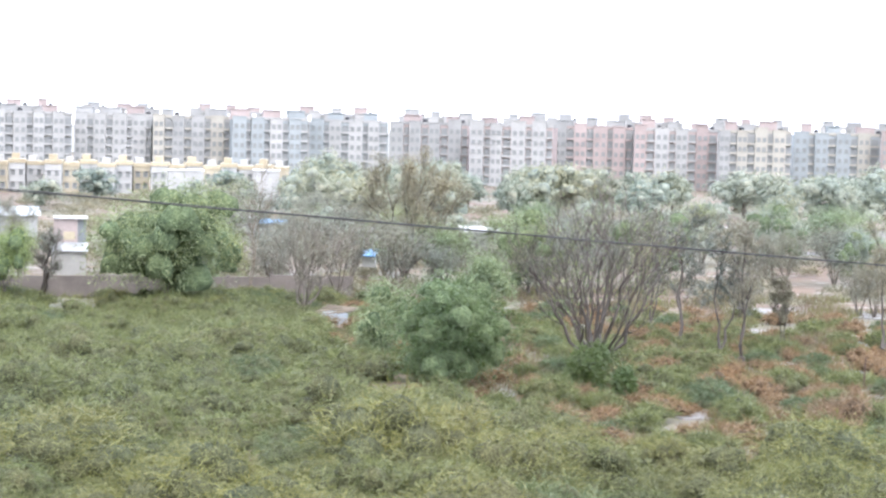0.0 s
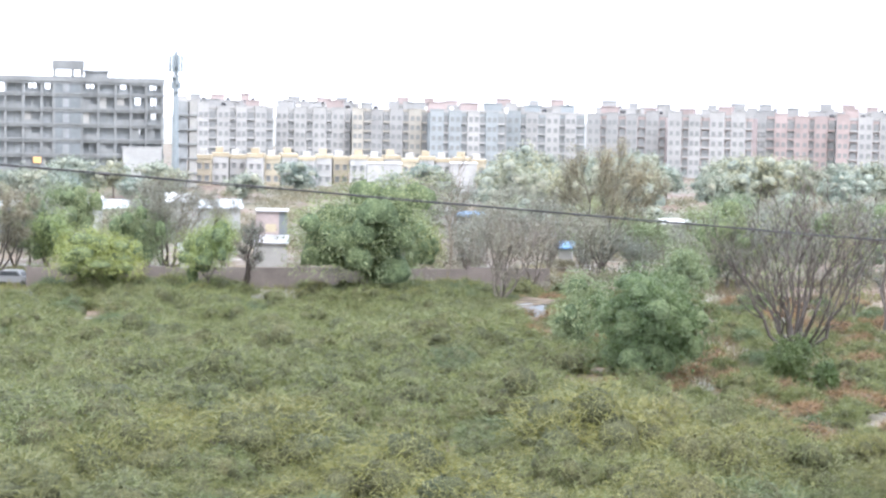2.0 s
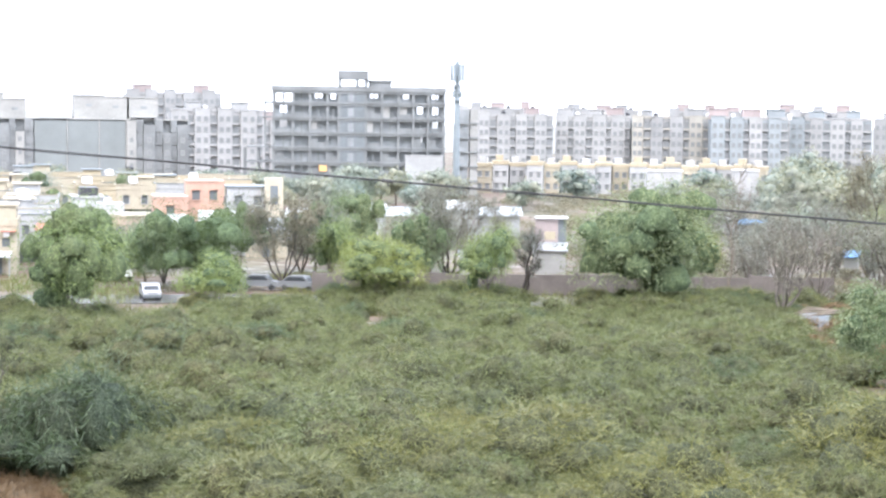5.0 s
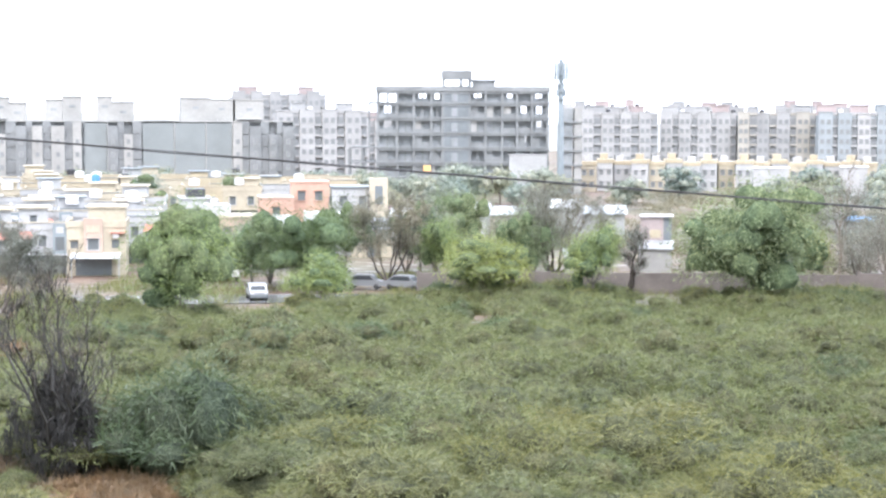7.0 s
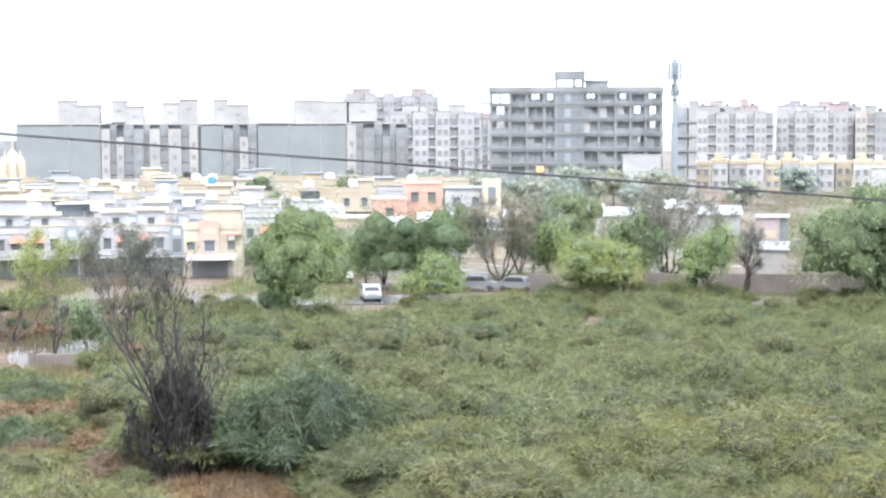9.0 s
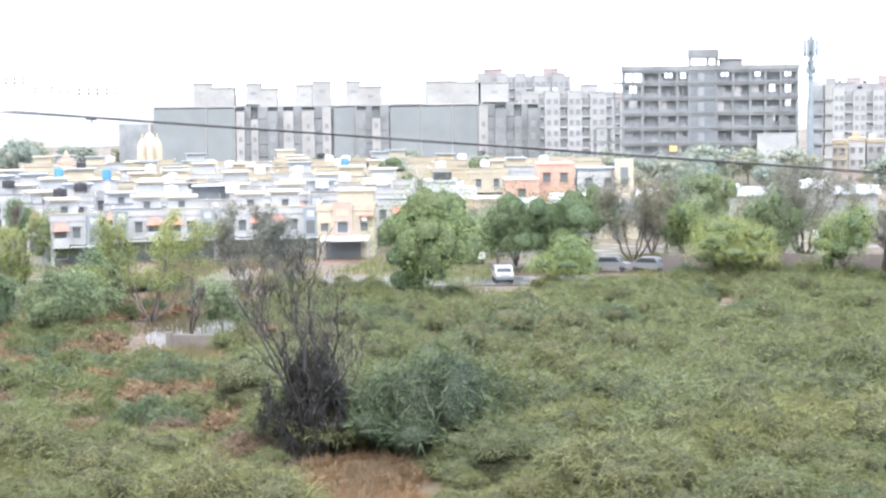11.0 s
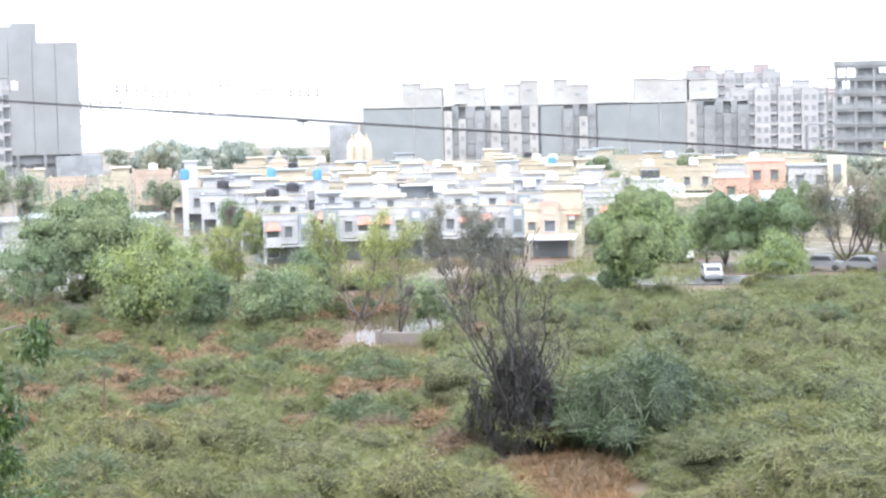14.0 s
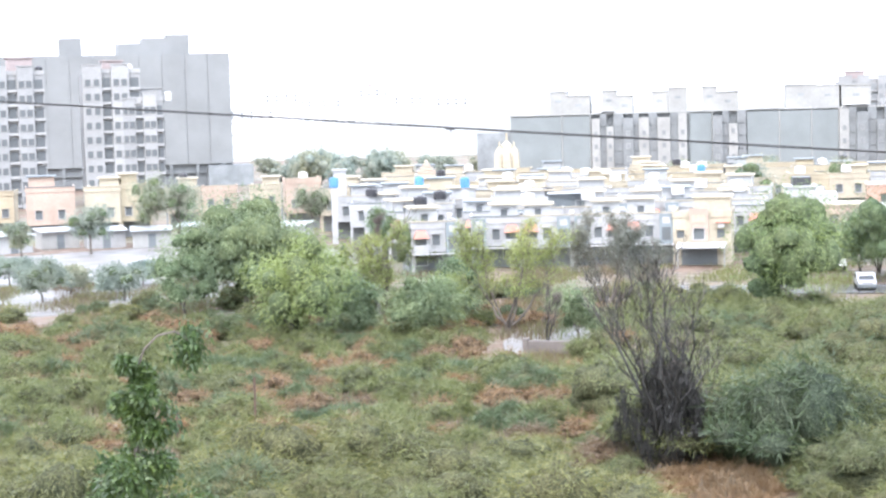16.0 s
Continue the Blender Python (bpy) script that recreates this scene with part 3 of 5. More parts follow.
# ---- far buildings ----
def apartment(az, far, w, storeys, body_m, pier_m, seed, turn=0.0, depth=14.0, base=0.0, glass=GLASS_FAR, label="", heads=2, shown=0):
    """A slab of flats: deep piers with paired windows, recessed balcony bays between them, an uneven roofline of parapets, stair heads and tanks."""
    r = random.Random(seed)
    t = thing("apartment_block", az, far, label or "pale rain-hazed apartment block with recessed balconies", "apartment building", turn, base, "apartment blocks")
    H = storeys * 3.0 + 0.8
    part("wall", Mesh().box(-w / 2, w / 2, 0, depth, -1, H), body_m, t)
    part("parapet", Mesh().box(-w / 2 - 0.1, w / 2 + 0.1, -0.15, 0.15, H, H + 0.9), pier_m, t)
    bays = max(2, round(w / 6.0))
    step = w / bays
    for b in range(bays):
        x0 = -w / 2 + b * step
        pw = step * r.uniform(0.55, 0.72)
        front = -r.uniform(0.6, 1.3)
        face = r.choice((pier_m, pier_m, body_m))
        top = H + r.choice((0.5, 0.9, 1.0, 1.7))
        part("pier", Mesh().box(x0, x0 + pw, front, -0.004, -1, top).box(x0 - 0.15, x0 + pw + 0.15, front - 0.15, 0.3, top, top + 0.22), face, t)
        for s in range(shown, storeys):
            for c in range(2):
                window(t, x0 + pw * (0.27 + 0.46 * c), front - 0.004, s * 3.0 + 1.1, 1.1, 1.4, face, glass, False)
            z = s * 3.0 + 0.25
            part("balcony", SHARED.setdefault(("balcony", round(step - pw, 1), pier_m.name), Mesh().box(0.02, step - pw - 0.02, -0.75, -0.004, 0, 0.2).box(0.02, step - pw - 0.02, -0.75, -0.68, 0.2, 0.55).data("balcony", pier_m)), None, t, "", (x0 + pw, 0, z))
            part("balcony_door", SHARED.setdefault(("bdoor", glass.name, round(step - pw, 1)), Mesh().box(-0.38 * (step - pw), 0.38 * (step - pw), -0.06, -0.003, 0, 2.4).data("balcony_door", glass)), None, t, "", (x0 + pw + (step - pw) / 2, 0, z + 0.16))
    for k in range(heads):
        hx = -w / 2 + w * (k + 0.5 + r.uniform(-0.2, 0.2)) / max(1, heads)
        hw, hh = r.uniform(1.6, 3.0), r.uniform(2.4, 3.6)
        part("stair_head", Mesh().box(hx - hw, hx + hw, 2, 7, H, H + hh).box(hx - hw - 0.3, hx + hw + 0.3, 1.7, 7.3, H + hh, H + hh + 0.2), body_m if r.random() < 0.6 else PINK, t)
        part("roof_tank", Mesh().lathe([(0.75, H), (0.8, H + 1.6), (0.3, H + 1.9), (0.02, H + 1.9)], 10, 0, hx + hw + 1.4, 3), PLASTIC_WHITE if r.random() < 0.6 else PLASTIC_BLACK, t)
    return t


ar = random.Random(11)
az = -4.9
flat_tints = [(FLAT_GREY, FLAT_WHITE), (FLAT_WHITE, FLAT_WHITE), (FLAT_GREY, IVORY), (MIST_BLUE, FLAT_WHITE), (MIST_BLUE, FLAT_WHITE), (PINK, FLAT_GREY), (PINK, FLAT_WHITE), (FLAT_GREY, PINK), (PINK, FLAT_WHITE), (FLAT_GREY, IVORY), (MIST_BLUE, IVORY), (PINK, PINK)]
i = 0
while az > -34.6:
    w = ar.uniform(22, 27)
    far = 560 + ar.uniform(-12, 14)
    half = math.degrees(w / 2 / far)
    az -= half
    bm_, pm_ = flat_tints[min(len(flat_tints) - 1, i)]
    apartment(az, far, w, 6, bm_, pm_, 100 + i, ar.uniform(-8, 8), heads=ar.choice((2, 2, 3)))
    az -= half + 0.06
    i += 1
# a second, paler line behind
for k in range(9):
    apartment(-5.5 - 3.4 * k, 690 + 12 * (k % 3), 30, 7, FLAT_GREY, FLAT_WHITE, 300 + k, 0, heads=3, shown=6)
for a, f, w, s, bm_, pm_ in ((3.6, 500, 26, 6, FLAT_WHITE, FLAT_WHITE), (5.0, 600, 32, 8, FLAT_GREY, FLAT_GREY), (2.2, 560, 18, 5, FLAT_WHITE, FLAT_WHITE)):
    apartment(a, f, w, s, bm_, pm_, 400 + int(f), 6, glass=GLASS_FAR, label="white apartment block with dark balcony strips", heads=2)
# pale block beside the netted tower
for a, w, s, k in ((29.95, 12, 9, 1), (28.98, 8.5, 7, 2), (32.9, 11, 9, 3), (34.3, 9, 7, 4)):
    apartment(a, 375, w, s, FLAT_GREY, FLAT_WHITE, 420 + k, 4, 14, glass=GLASS_DARK, label="white apartment block with dark square windows", heads=1)

# faint town blocks on the skyline, haze painted as near-white walls
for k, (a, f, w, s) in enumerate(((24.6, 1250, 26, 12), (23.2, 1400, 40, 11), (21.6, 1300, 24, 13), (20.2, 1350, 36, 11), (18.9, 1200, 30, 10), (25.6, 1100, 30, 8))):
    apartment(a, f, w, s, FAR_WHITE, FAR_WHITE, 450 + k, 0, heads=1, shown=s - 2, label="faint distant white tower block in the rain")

# low white houses with yellow parapets
for k in range(17):
    a = -5.1 - 0.56 * k
    t = thing("low_house", a, 418 + (k % 3) * 4, "two-storey white house with an ochre-yellow parapet", "house", (k % 3 - 1) * 4, 0, "houses below the flats")
    hh = 6.2 + 0.5 * (k % 2)
    part("wall", Mesh().box(-1.9, 1.9, 0, 9, -1, hh), WHITE if k % 4 else CREAM, t)
    part("parapet", Mesh().box(-2.05, 2.05, -0.15, 9.1, hh, hh + 0.9), YELLOW, t)
    part("roof_room", Mesh().box(-1.2, 0.6, 3, 7, hh + 0.9, hh + 2.2), YELLOW if k % 2 else WHITE, t)
    for x in (-0.9, 0.9):
        for z in (1.0, 3.9):
            window(t, x, -0.01, z, 0.9, 1.2, WHITE, GLASS_FAR)
t = thing("white_shed", -11.0, 405, "plain white flat-roofed shed", "shed")
part("wall", Mesh().box(-4, 4, 0, 8, -1, 6), WHITE, t)
part("roof", Mesh().box(-4.2, 4.2, -0.2, 8.2, 6, 6.3), TIN_WHITE, t)
t = thing("white_shed", -13.6, 400, "plain white flat-roofed shed", "shed")
part("wall", Mesh().box(-3, 3, 0, 8, -1, 6.5), WHITE, t)
part("roof", Mesh().box(-3.2, 3.2, -0.2, 8.2, 6.5, 6.8), TIN_WHITE, t)


# ---- the bare concrete frame under construction ----
FR = thing("unfinished_building", -1.0, 400, "grey bare concrete frame building under construction", "building", 2.0)
XS = [-19.4, -15.0, -11.2, -7.2, -4.6, 1.6, 5.2, 9.0, 12.4, 15.8, 19.4]
SLABS = [0.0, 3.6, 7.0, 10.4, 13.8, 17.2, 20.6, 23.4]
for z in SLABS[1:]:
    part("floor_slab", Mesh().box(-19.9, 19.9, -0.8, 14, z, z + 0.35), CONCRETE, FR)
    part("edge_beam", Mesh().box(-19.7, 19.7, -0.6, -0.25, z - 0.55, z - 0.003), CONCRETE, FR)
part("parapet", Mesh().box(-19.9, 19.9, -0.8, -0.55, 23.75, 24.5).box(-19.9, -19.6, -0.5, 14, 23.75, 24.5).box(19.6, 19.9, -0.5, 14, 23.75, 24.5), CONCRETE, FR)
for x in XS:
    for y in (-0.2, 6.5, 13.4):
        part("column", SHARED.setdefault("column", Mesh().box(-0.28, 0.28, -0.28, 0.28, -0.5, 23.38).data("column", CONCRETE)), None, FR, "", (x, y, 0))
fr = random.Random(5)
for s in range(7):
    for i in range(len(XS) - 1):
        z0, z1 = SLABS[s] + 0.353, SLABS[s + 1] - 0.004
        x0, x1 = XS[i] + 0.3, XS[i + 1] - 0.3
        mid = (x0 + x1) / 2
        ragged = i in (8, 9) and s > 2 or i == 0 and s > 3
        back = 0.4 + fr.uniform(0, 0.6)
        if i == 4:
            continue
        if s == 6 and i == 0:
            part("mullion", Mesh().box(mid - 0.2, mid + 0.2, 1.0, 1.3, z0, z1), CONCRETE, FR)
        elif (s == 6 and i in (2, 3, 5, 7)) or (ragged and fr.random() < 0.7):
            g, lo, hi = fr.uniform(0.5, 0.95), z0 + fr.uniform(0.5, 1.1), z1 - fr.uniform(0.2, 0.5)
            part("infill_wall", Mesh().box(x0, mid - g, back, back + 0.25, z0, z1).box(mid + g, x1, back, back + 0.25, z0, z1).box(mid - g, mid + g, back, back + 0.25, z0, lo).box(mid - g, mid + g, back, back + 0.25, hi, z1), INNER, FR)
        else:
            part("infill_wall", Mesh().box(x0, x1, back, back + 0.25, z0, z1), INNER, FR)
        if fr.random() < 0.45 and s < 6:
            part("low_wall", Mesh().box(x0, x1, -0.1, 0.12, z0, z0 + fr.uniform(0.6, 1.2)), CONCRETE, FR)
        if fr.random() < 0.3 and s < 6:
            part("brick_panel", Mesh().box(x0, x0 + (x1 - x0) * fr.uniform(0.3, 0.6), -0.05, 0.18, z0, z1), CONCRETE_PALE if fr.random() < 0.3 else CONCRETE, FR)
        if fr.random() < 0.5:
            part("window_post", Mesh().box(mid - 0.15, mid + 0.15, 0.1, 0.35, z0, z1), CONCRETE, FR)
part("lift_core", Mesh().box(-4.3, 1.3, -0.45, 5, -0.5, 24.6), SLATE, FR)
for s in range(7):
    part("core_opening", Mesh().box(-2.6, -1.2, -0.49, -0.453, SLABS[s] + 0.5, SLABS[s] + 2.4), INNER, FR)
for x in (-4.6, -0.6, 1.4):
    for y in (-1.0, 4.4):
        part("roof_post", Mesh().box(x, x + 0.45, y, y + 0.5, 24.6, 26.2), CONCRETE, FR)
part("roof_tank_room", Mesh().box(-4.8, 2.0, -1.2, 5.1, 26.2, 28.1), CONCRETE, FR)
part("roof_room", Mesh().box(2.4, 7.3, 0.5, 6, 24.5, 25.7).box(2.1, 7.6, 0.2, 6.3, 25.7, 26.1), CONCRETE, FR)
# stepped terraces on one side, brick and netted bay on the other
for z, x0 in ((3.6, -27), (7.0, -26), (10.4, -25.5), (17.2, -22), (20.6, -21.6)):
    part("terrace_slab", Mesh().box(x0, -19.95, 0.5, 10, z, z + 0.4), CONCRETE, FR)
for x in (-26.2, -23.2):
    part("terrace_column", Mesh().box(x, x + 0.5, 0.8, 1.3, -0.5, 10.38).box(x, x + 0.5, 9, 9.5, -0.5, 10.38), CONCRETE, FR)
part("terrace_column", Mesh().box(-21.6, -21.2, 0.8, 1.2, 10.84, 20.58), CONCRETE, FR)
part("white_hoarding", Mesh().box(10.6, 19.2, -1.6, -0.9, -0.5, 8.9).box(10.4, 19.4, -1.7, -0.9, 8.9, 9.15), PALE_GREY, FR, "pale blank rendered panel wall")
part("sign_board", Mesh().box(-9.0, -7.3, -1.1, -0.95, 5.2, 6.5), SIGN, FR, "orange sign board")
SB = thing("brick_block", -4.55, 402, "unfinished brick and concrete stair block", "building", 2.0)
for s in range(6):
    part("floor_slab", Mesh().box(-2.4, 2.6, -0.3, 8, s * 3.3 - 0.2, s * 3.3 + 0.15), CONCRETE, SB)
    part("infill_wall", Mesh().box(-2.2, 0.2, 0.3, 7.5, s * 3.3 + 0.153, s * 3.3 + 3.09), INNER, SB)
    part("brick_panel", Mesh().box(0.7, 2.4, 0.1, 7.5, s * 3.3 + 0.153, s * 3.3 + 3.09), CONCRETE_PALE, SB)

# telecom mast
MT = thing("telecom_mast", -4.2, 392, "tall grey monopole mast with panel antennas", "mast")
part("pole", Mesh().lathe([(0.8, -0.5), (0.7, 12), (0.55, 22), (0.42, 30.4), (0.05, 30.4)], 12), BLUE_GREY, MT)
for z, rad in ((21.5, 1.1), (24.6, 1.1), (27.0, 1.3)):
    part("platform", Mesh().lathe([(0.3, z), (rad, z), (rad, z + 0.12), (0.3, z + 0.12)], 12), BLUE_GREY, MT)
for k in range(6):
    a = math.tau * k / 6
    part("panel_antenna", Mesh().box(-0.28, 0.28, -0.14, 0.14, -1.2, 2.6), BLUE_GREY, MT, "", (1.3 * math.cos(a), 1.3 * math.sin(a), 27.05))
for k in range(4):
    a = math.tau * k / 4 + 0.5
    part("radio_unit", Mesh().box(-0.35, 0.35, -0.25, 0.25, 0, 1.5), BLUE_GREY, MT, "", (0.85 * math.cos(a), 0.85 * math.sin(a), 22.2 + 0.9 * (k % 2)))
    part("dish", Mesh().lathe([(0.02, 0), (0.3, 0.1), (0.42, 0.3)], 10), PLASTIC_WHITE, MT, "", (0.8 * math.cos(a + 0.6), 0.8 * math.sin(a + 0.6), 24.8))

# ---- the long netted complex ----
NC = thing("netted_complex", 10.8, 430, "long half-built apartment complex behind grey-blue scaffold nets", "building", 0.5)
part("core", Mesh().box(-47, 47, 0.6, 16, -1, 16.2), CONCRETE, NC)
part("roof_slab", Mesh().box(-47.4, 47.4, -0.5, 16.4, 16.2, 16.55), CONCRETE_PALE, NC)
nets = [(-47, -34.5), (-34.2, -27.5), (-4, 2), (10.5, 18), (18.3, 25.6), (25.9, 32.0)]
for a, b in nets:
    part("scaffold_net", Mesh().box(a, b, -0.9, -0.75, 0, 15.9), NET, NC)
    part("net_pole", Mesh().tube((b + 0.15, -1, -0.5), (b + 0.15, -1, 16.4), 0.14, 0.14, 6), CONCRETE_PALE, NC)
nr_ = random.Random(8)
for a, b in ((-27, -4), (2.2, 10.3), (32.3, 47)):
    x = a
    while x < b - 1.5:
        pw = nr_.uniform(1.6, 3.2)
        part("pier", Mesh().box(x, min(b, x + pw), -1.7, 0.59, -1, nr_.choice((13.2, 15.2, 16.1))), nr_.choice((CONCRETE_PALE, CONCRETE_PALE, CONCRETE)), NC)
        for s in range(4):
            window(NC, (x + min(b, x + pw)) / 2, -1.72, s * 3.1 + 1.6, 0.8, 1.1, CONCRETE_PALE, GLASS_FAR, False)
        x += pw
        gap = nr_.uniform(1.4, 2.6)
        for s in range(5):
            part("balcony_slab", Mesh().box(x + 0.01, min(b, x + gap) - 0.01, -0.9, 0.59, s * 3.1 + 0.95, s * 3.1 + 3.9), CONCRETE, NC)
        x += gap
for a, b, z in ((-37.5, -33.2, 22.0), (-33.2, -27.5, 20.9), (-24.6, -21, 21.9), (-21, -17, 20.6), (-12.5, -8.5, 21.4), (-8.4, -3.8, 22.2), (-0.2, 3.4, 22.2), (3.4, 8.6, 20.9), (19.8, 27.0, 22.0), (27.0, 32.5, 21.7), (33, 40, 21.6)):
    part("stair_head", Mesh().box(a, b, 1.0, 9, 16.56, z).box(a - 0.2, b + 0.2, 0.8, 9.2, z, z + 0.2), CONCRETE_PALE, NC)
    part("vent_opening", Mesh().box((a + b) / 2 - 0.7, (a + b) / 2 + 0.7, 0.93, 0.997, z - 2.6, z - 2.0), INNER, NC)
for a, b in ((-26.5, -21.5), (33.5, 39.5), (10.8, 19)):
    part("sheet_roof", Mesh().box(a, b, -1.2, 3, 16.9, 17.1), TIN_WHITE, NC)
part("low_annex", Mesh().box(-56, -47.2, 4, 14, -1, 12.4), INNER, NC)

# ---- the tall netted tower ----
TW = thing("netted_tower", 29.9, 470, "tall half-built tower wrapped in grey scaffold net", "tower", 3.0)
part("core", Mesh().box(-29, 31, 0.4, 18, -1, 35.2), CONCRETE, TW)
for s in range(11):
    part("floor_edge", Mesh().box(-29.2, 31.4, -0.3, 0.39, s * 3.2 + 0.4, s * 3.2 + 0.7), CONCRETE, TW)
x = -29.0
k = 0
while x < 30.5:
    part("scaffold_net", Mesh().box(x, x + 5.9, -0.62 - 0.1 * (k % 2), -0.45, 6.0, 35.4), NET_GREY, TW)
    x += 6.0
    k += 1
for a, b, z in ((-13.5, -7.6, 40.0), (1.5, 8.0, 38.4), (8.0, 14.5, 39.7), (14.5, 20.6, 40.6)):
    part("stair_head", Mesh().box(a, b, 2, 10, 35.2, z), NET_GREY, TW)
for k in range(9):
    part("column", Mesh().box(-28 + 7 * k, -27.3 + 7 * k, -0.9, -0.63, -0.5, 6.0), CONCRETE, TW)
for k in range(12):
    part("scaffold_rail", Mesh().box(31.4, 31.9, -0.6, -0.3, 3 * k + 1.0, 3 * k + 1.12), STEEL, TW)
part("podium", Mesh().box(24, 36, -3, 12, -1, 5.5), INNER, TW)


# ---- the row houses ----
def water_tank(az, far, z, material, label, r=0.55, h=1.1, group="roof tanks"):
    t = thing("water_tank", az, far, label, "water tank", 0, z, group)
    part("body", Mesh().lathe([(r, 0), (r * 1.04, h * 0.3), (r, h * 0.32), (r * 1.04, h * 0.62), (r, h * 0.64), (r, h * 0.92), (r * 0.85, h), (0.02, h)], 12), material, t)
    if z > 6.2:
        part("stand", Mesh().box(-0.4, 0.4, -0.4, 0.4, -z - 0.2, 0), WHITE, t)
    part("lid", Mesh().lathe([(r * 0.4, h), (r * 0.4, h + 0.1), (0.02, h + 0.12)], 10), material, t)


def row_house(az, far, w, mirror, wall_m, seed, turn=0.0, h=4.85, detail=True, room=True, group="row houses"):
    """A two-storey house: dark porch, tiled awning over a balcony, grey bay, parapet, roof room."""
    r = random.Random(seed)
    s = -1 if mirror else 1
    t = thing("row_house", az, far, "two-storey %s row house with a flat roof" % {"white_paint": "white", "cream_paint": "cream", "yellow_paint": "yellow", "pale_grey_paint": "pale grey", "peach_paint": "peach"}[wall_m.name], "house", turn, 0, group)
    g = 2.4
    bx = lambda a, b: (min(a * s, b * s), max(a * s, b * s))
    part("upper_wall", Mesh().box(-w / 2, w / 2, 0, 9, g, h), wall_m, t)
    part("ground_wall", Mesh().box(-w / 2 + 0.05, w / 2 - 0.05, 1.6, 9, -0.5, g - 0.003), CONCRETE, t)
    for px in (-w / 2, w / 2 - 0.3):
        part("porch_post", Mesh().box(px, px + 0.3, 0.1, 0.4, -0.5, g - 0.003), wall_m, t)
    part("parapet", Mesh().box(-w / 2 - 0.1, w / 2 + 0.1, -0.1, 0.12, h, h + 0.75).box(-w / 2 - 0.1, -w / 2 + 0.1, 0.12, 9, h, h + 0.75).box(w / 2 - 0.1, w / 2 + 0.1, 0.12, 9, h, h + 0.75), wall_m, t)
    part("coping", Mesh().box(-w / 2 - 0.2, w / 2 + 0.2, -0.2, 0.2, h + 0.753, h + 0.85), SLATE if r.random() < 0.3 else CREAM, t)
    if room:
        a, b = bx(-w * 0.1, w * 0.44)
        zt = h + r.uniform(1.7, 2.2)
        part("roof_room", Mesh().box(a, b, 2.2, 6.5, h, zt), wall_m, t)
        part("roof_room_slab", Mesh().box(a - 0.3, b + 0.3, 1.8, 6.8, zt, zt + 0.18), CREAM if r.random() < 0.6 else SLATE, t)
        if detail:
            window(t, (a + b) / 2, 2.19, h + 0.6, 0.7, 0.8)
    if detail:
        a, b = bx(-w * 0.46, -w * 0.2)
        bay = part("bay", Mesh().box(a, b, -0.55, -0.003, g - 0.1, h + 0.6), BLUE_GREY, t, "blue-grey clad projecting bay")
        part("bay_glass", Mesh().box(a + 0.25, b - 0.25, -0.58, -0.553, g + 0.3, g + 1.7), GLASS_DARK, bay)
        part("bay_panel", Mesh().box(a + 0.3, b - 0.3, -0.57, -0.553, h - 0.35, h + 0.35), WHITE, bay)
        a, b = bx(w * 0.16, w * 0.47)
        aw = Mesh().hull([(a, -0.9, h - 0.95), (b, -0.9, h - 0.95), (b, -0.003, h - 0.95), (a, -0.003, h - 0.95)], [(a + 0.3, -0.35, h - 0.15), (b - 0.3, -0.35, h - 0.15), (b - 0.3, -0.003, h - 0.15), (a + 0.3, -0.003, h - 0.15)])
        part("awning", aw, TERRACOTTA, t, "sloping terracotta tiled awning")
        part("balcony_door", Mesh().box(a + 0.2, b - 0.2, -0.05, -0.003, g + 0.1, g + 1.5), GLASS_DARK, t)
        part("balcony", Mesh().box(a, b, -0.85, -0.003, g - 0.12, g + 0.05).box(a, b, -0.85, -0.75, g + 0.05, g + 0.8), wall_m, t)
        window(t, 0, -0.01, g + 0.7, 0.8, 1.1)
        part("porch_slab", Mesh().box(-w / 2, w / 2, -1.0, -0.003, g - 0.25, g - 0.123), PALE_GREY, t)
        part("door", Mesh().box(-0.5, 0.5, 1.52, 1.597, 0, 2.0), SLATE, t)
        window(t, 1.4 * s, 1.59, 0.9, 1.2, 1.1, sill=False)
    else:
        for x in (-w * 0.25, w * 0.22):
            window(t, x, -0.01, g + 0.9, 0.9, 1.2)
    return t


hr = random.Random(21)
# front row
W_ROW = 5.55
deg = math.degrees(W_ROW / 190)
a = 12.6
k = 0
while a < 19.0:
    row_house(a, 190, W_ROW - 0.05, k % 2 == 0, WHITE, 500 + k, hr.uniform(-1, 1))
    a += deg
    k += 1
row_house(19.6, 184, 5.2, True, WHITE, 540, 8)
row_house(20.7, 204, 5.5, False, WHITE, 541, 12)

# the cream corner house
CH = thing("corner_house", 10.9, 189, "cream two-storey corner house with a peach bay and sheet porch", "house", -3)
part("wall", Mesh().box(-3.1, 3.1, 0, 9, -0.5, 5.1), CREAM, CH)
part("parapet", Mesh().box(-3.2, 3.2, -0.1, 0.12, 5.1, 5.8).box(-3.2, -3.0, 0.12, 9, 5.1, 5.8).box(3.0, 3.2, 0.12, 9, 5.1, 5.8), CREAM, CH)
part("upper_block", Mesh().box(-0.9, 3.0, 1.5, 7, 5.1, 7.1).box(-1.1, 3.2, 1.3, 7.2, 7.1, 7.3), CREAM, CH)
bay = part("bay", Mesh().box(-1.3, 0.7, -0.6, -0.003, 2.2, 6.1), PEACH, CH, "peach projecting bay")
window(CH, -0.3, -0.61, 2.8, 1.1, 1.1)
window(CH, -2.3, -0.01, 2.9, 0.8, 0.8, CREAM)
window(CH, 2.0, -0.01, 2.9, 0.8, 0.9, CREAM)
part("balcony_panel", Mesh().box(-1.0, 0.4, -0.66, -0.603, 4.6, 5.4), CREAM, bay)
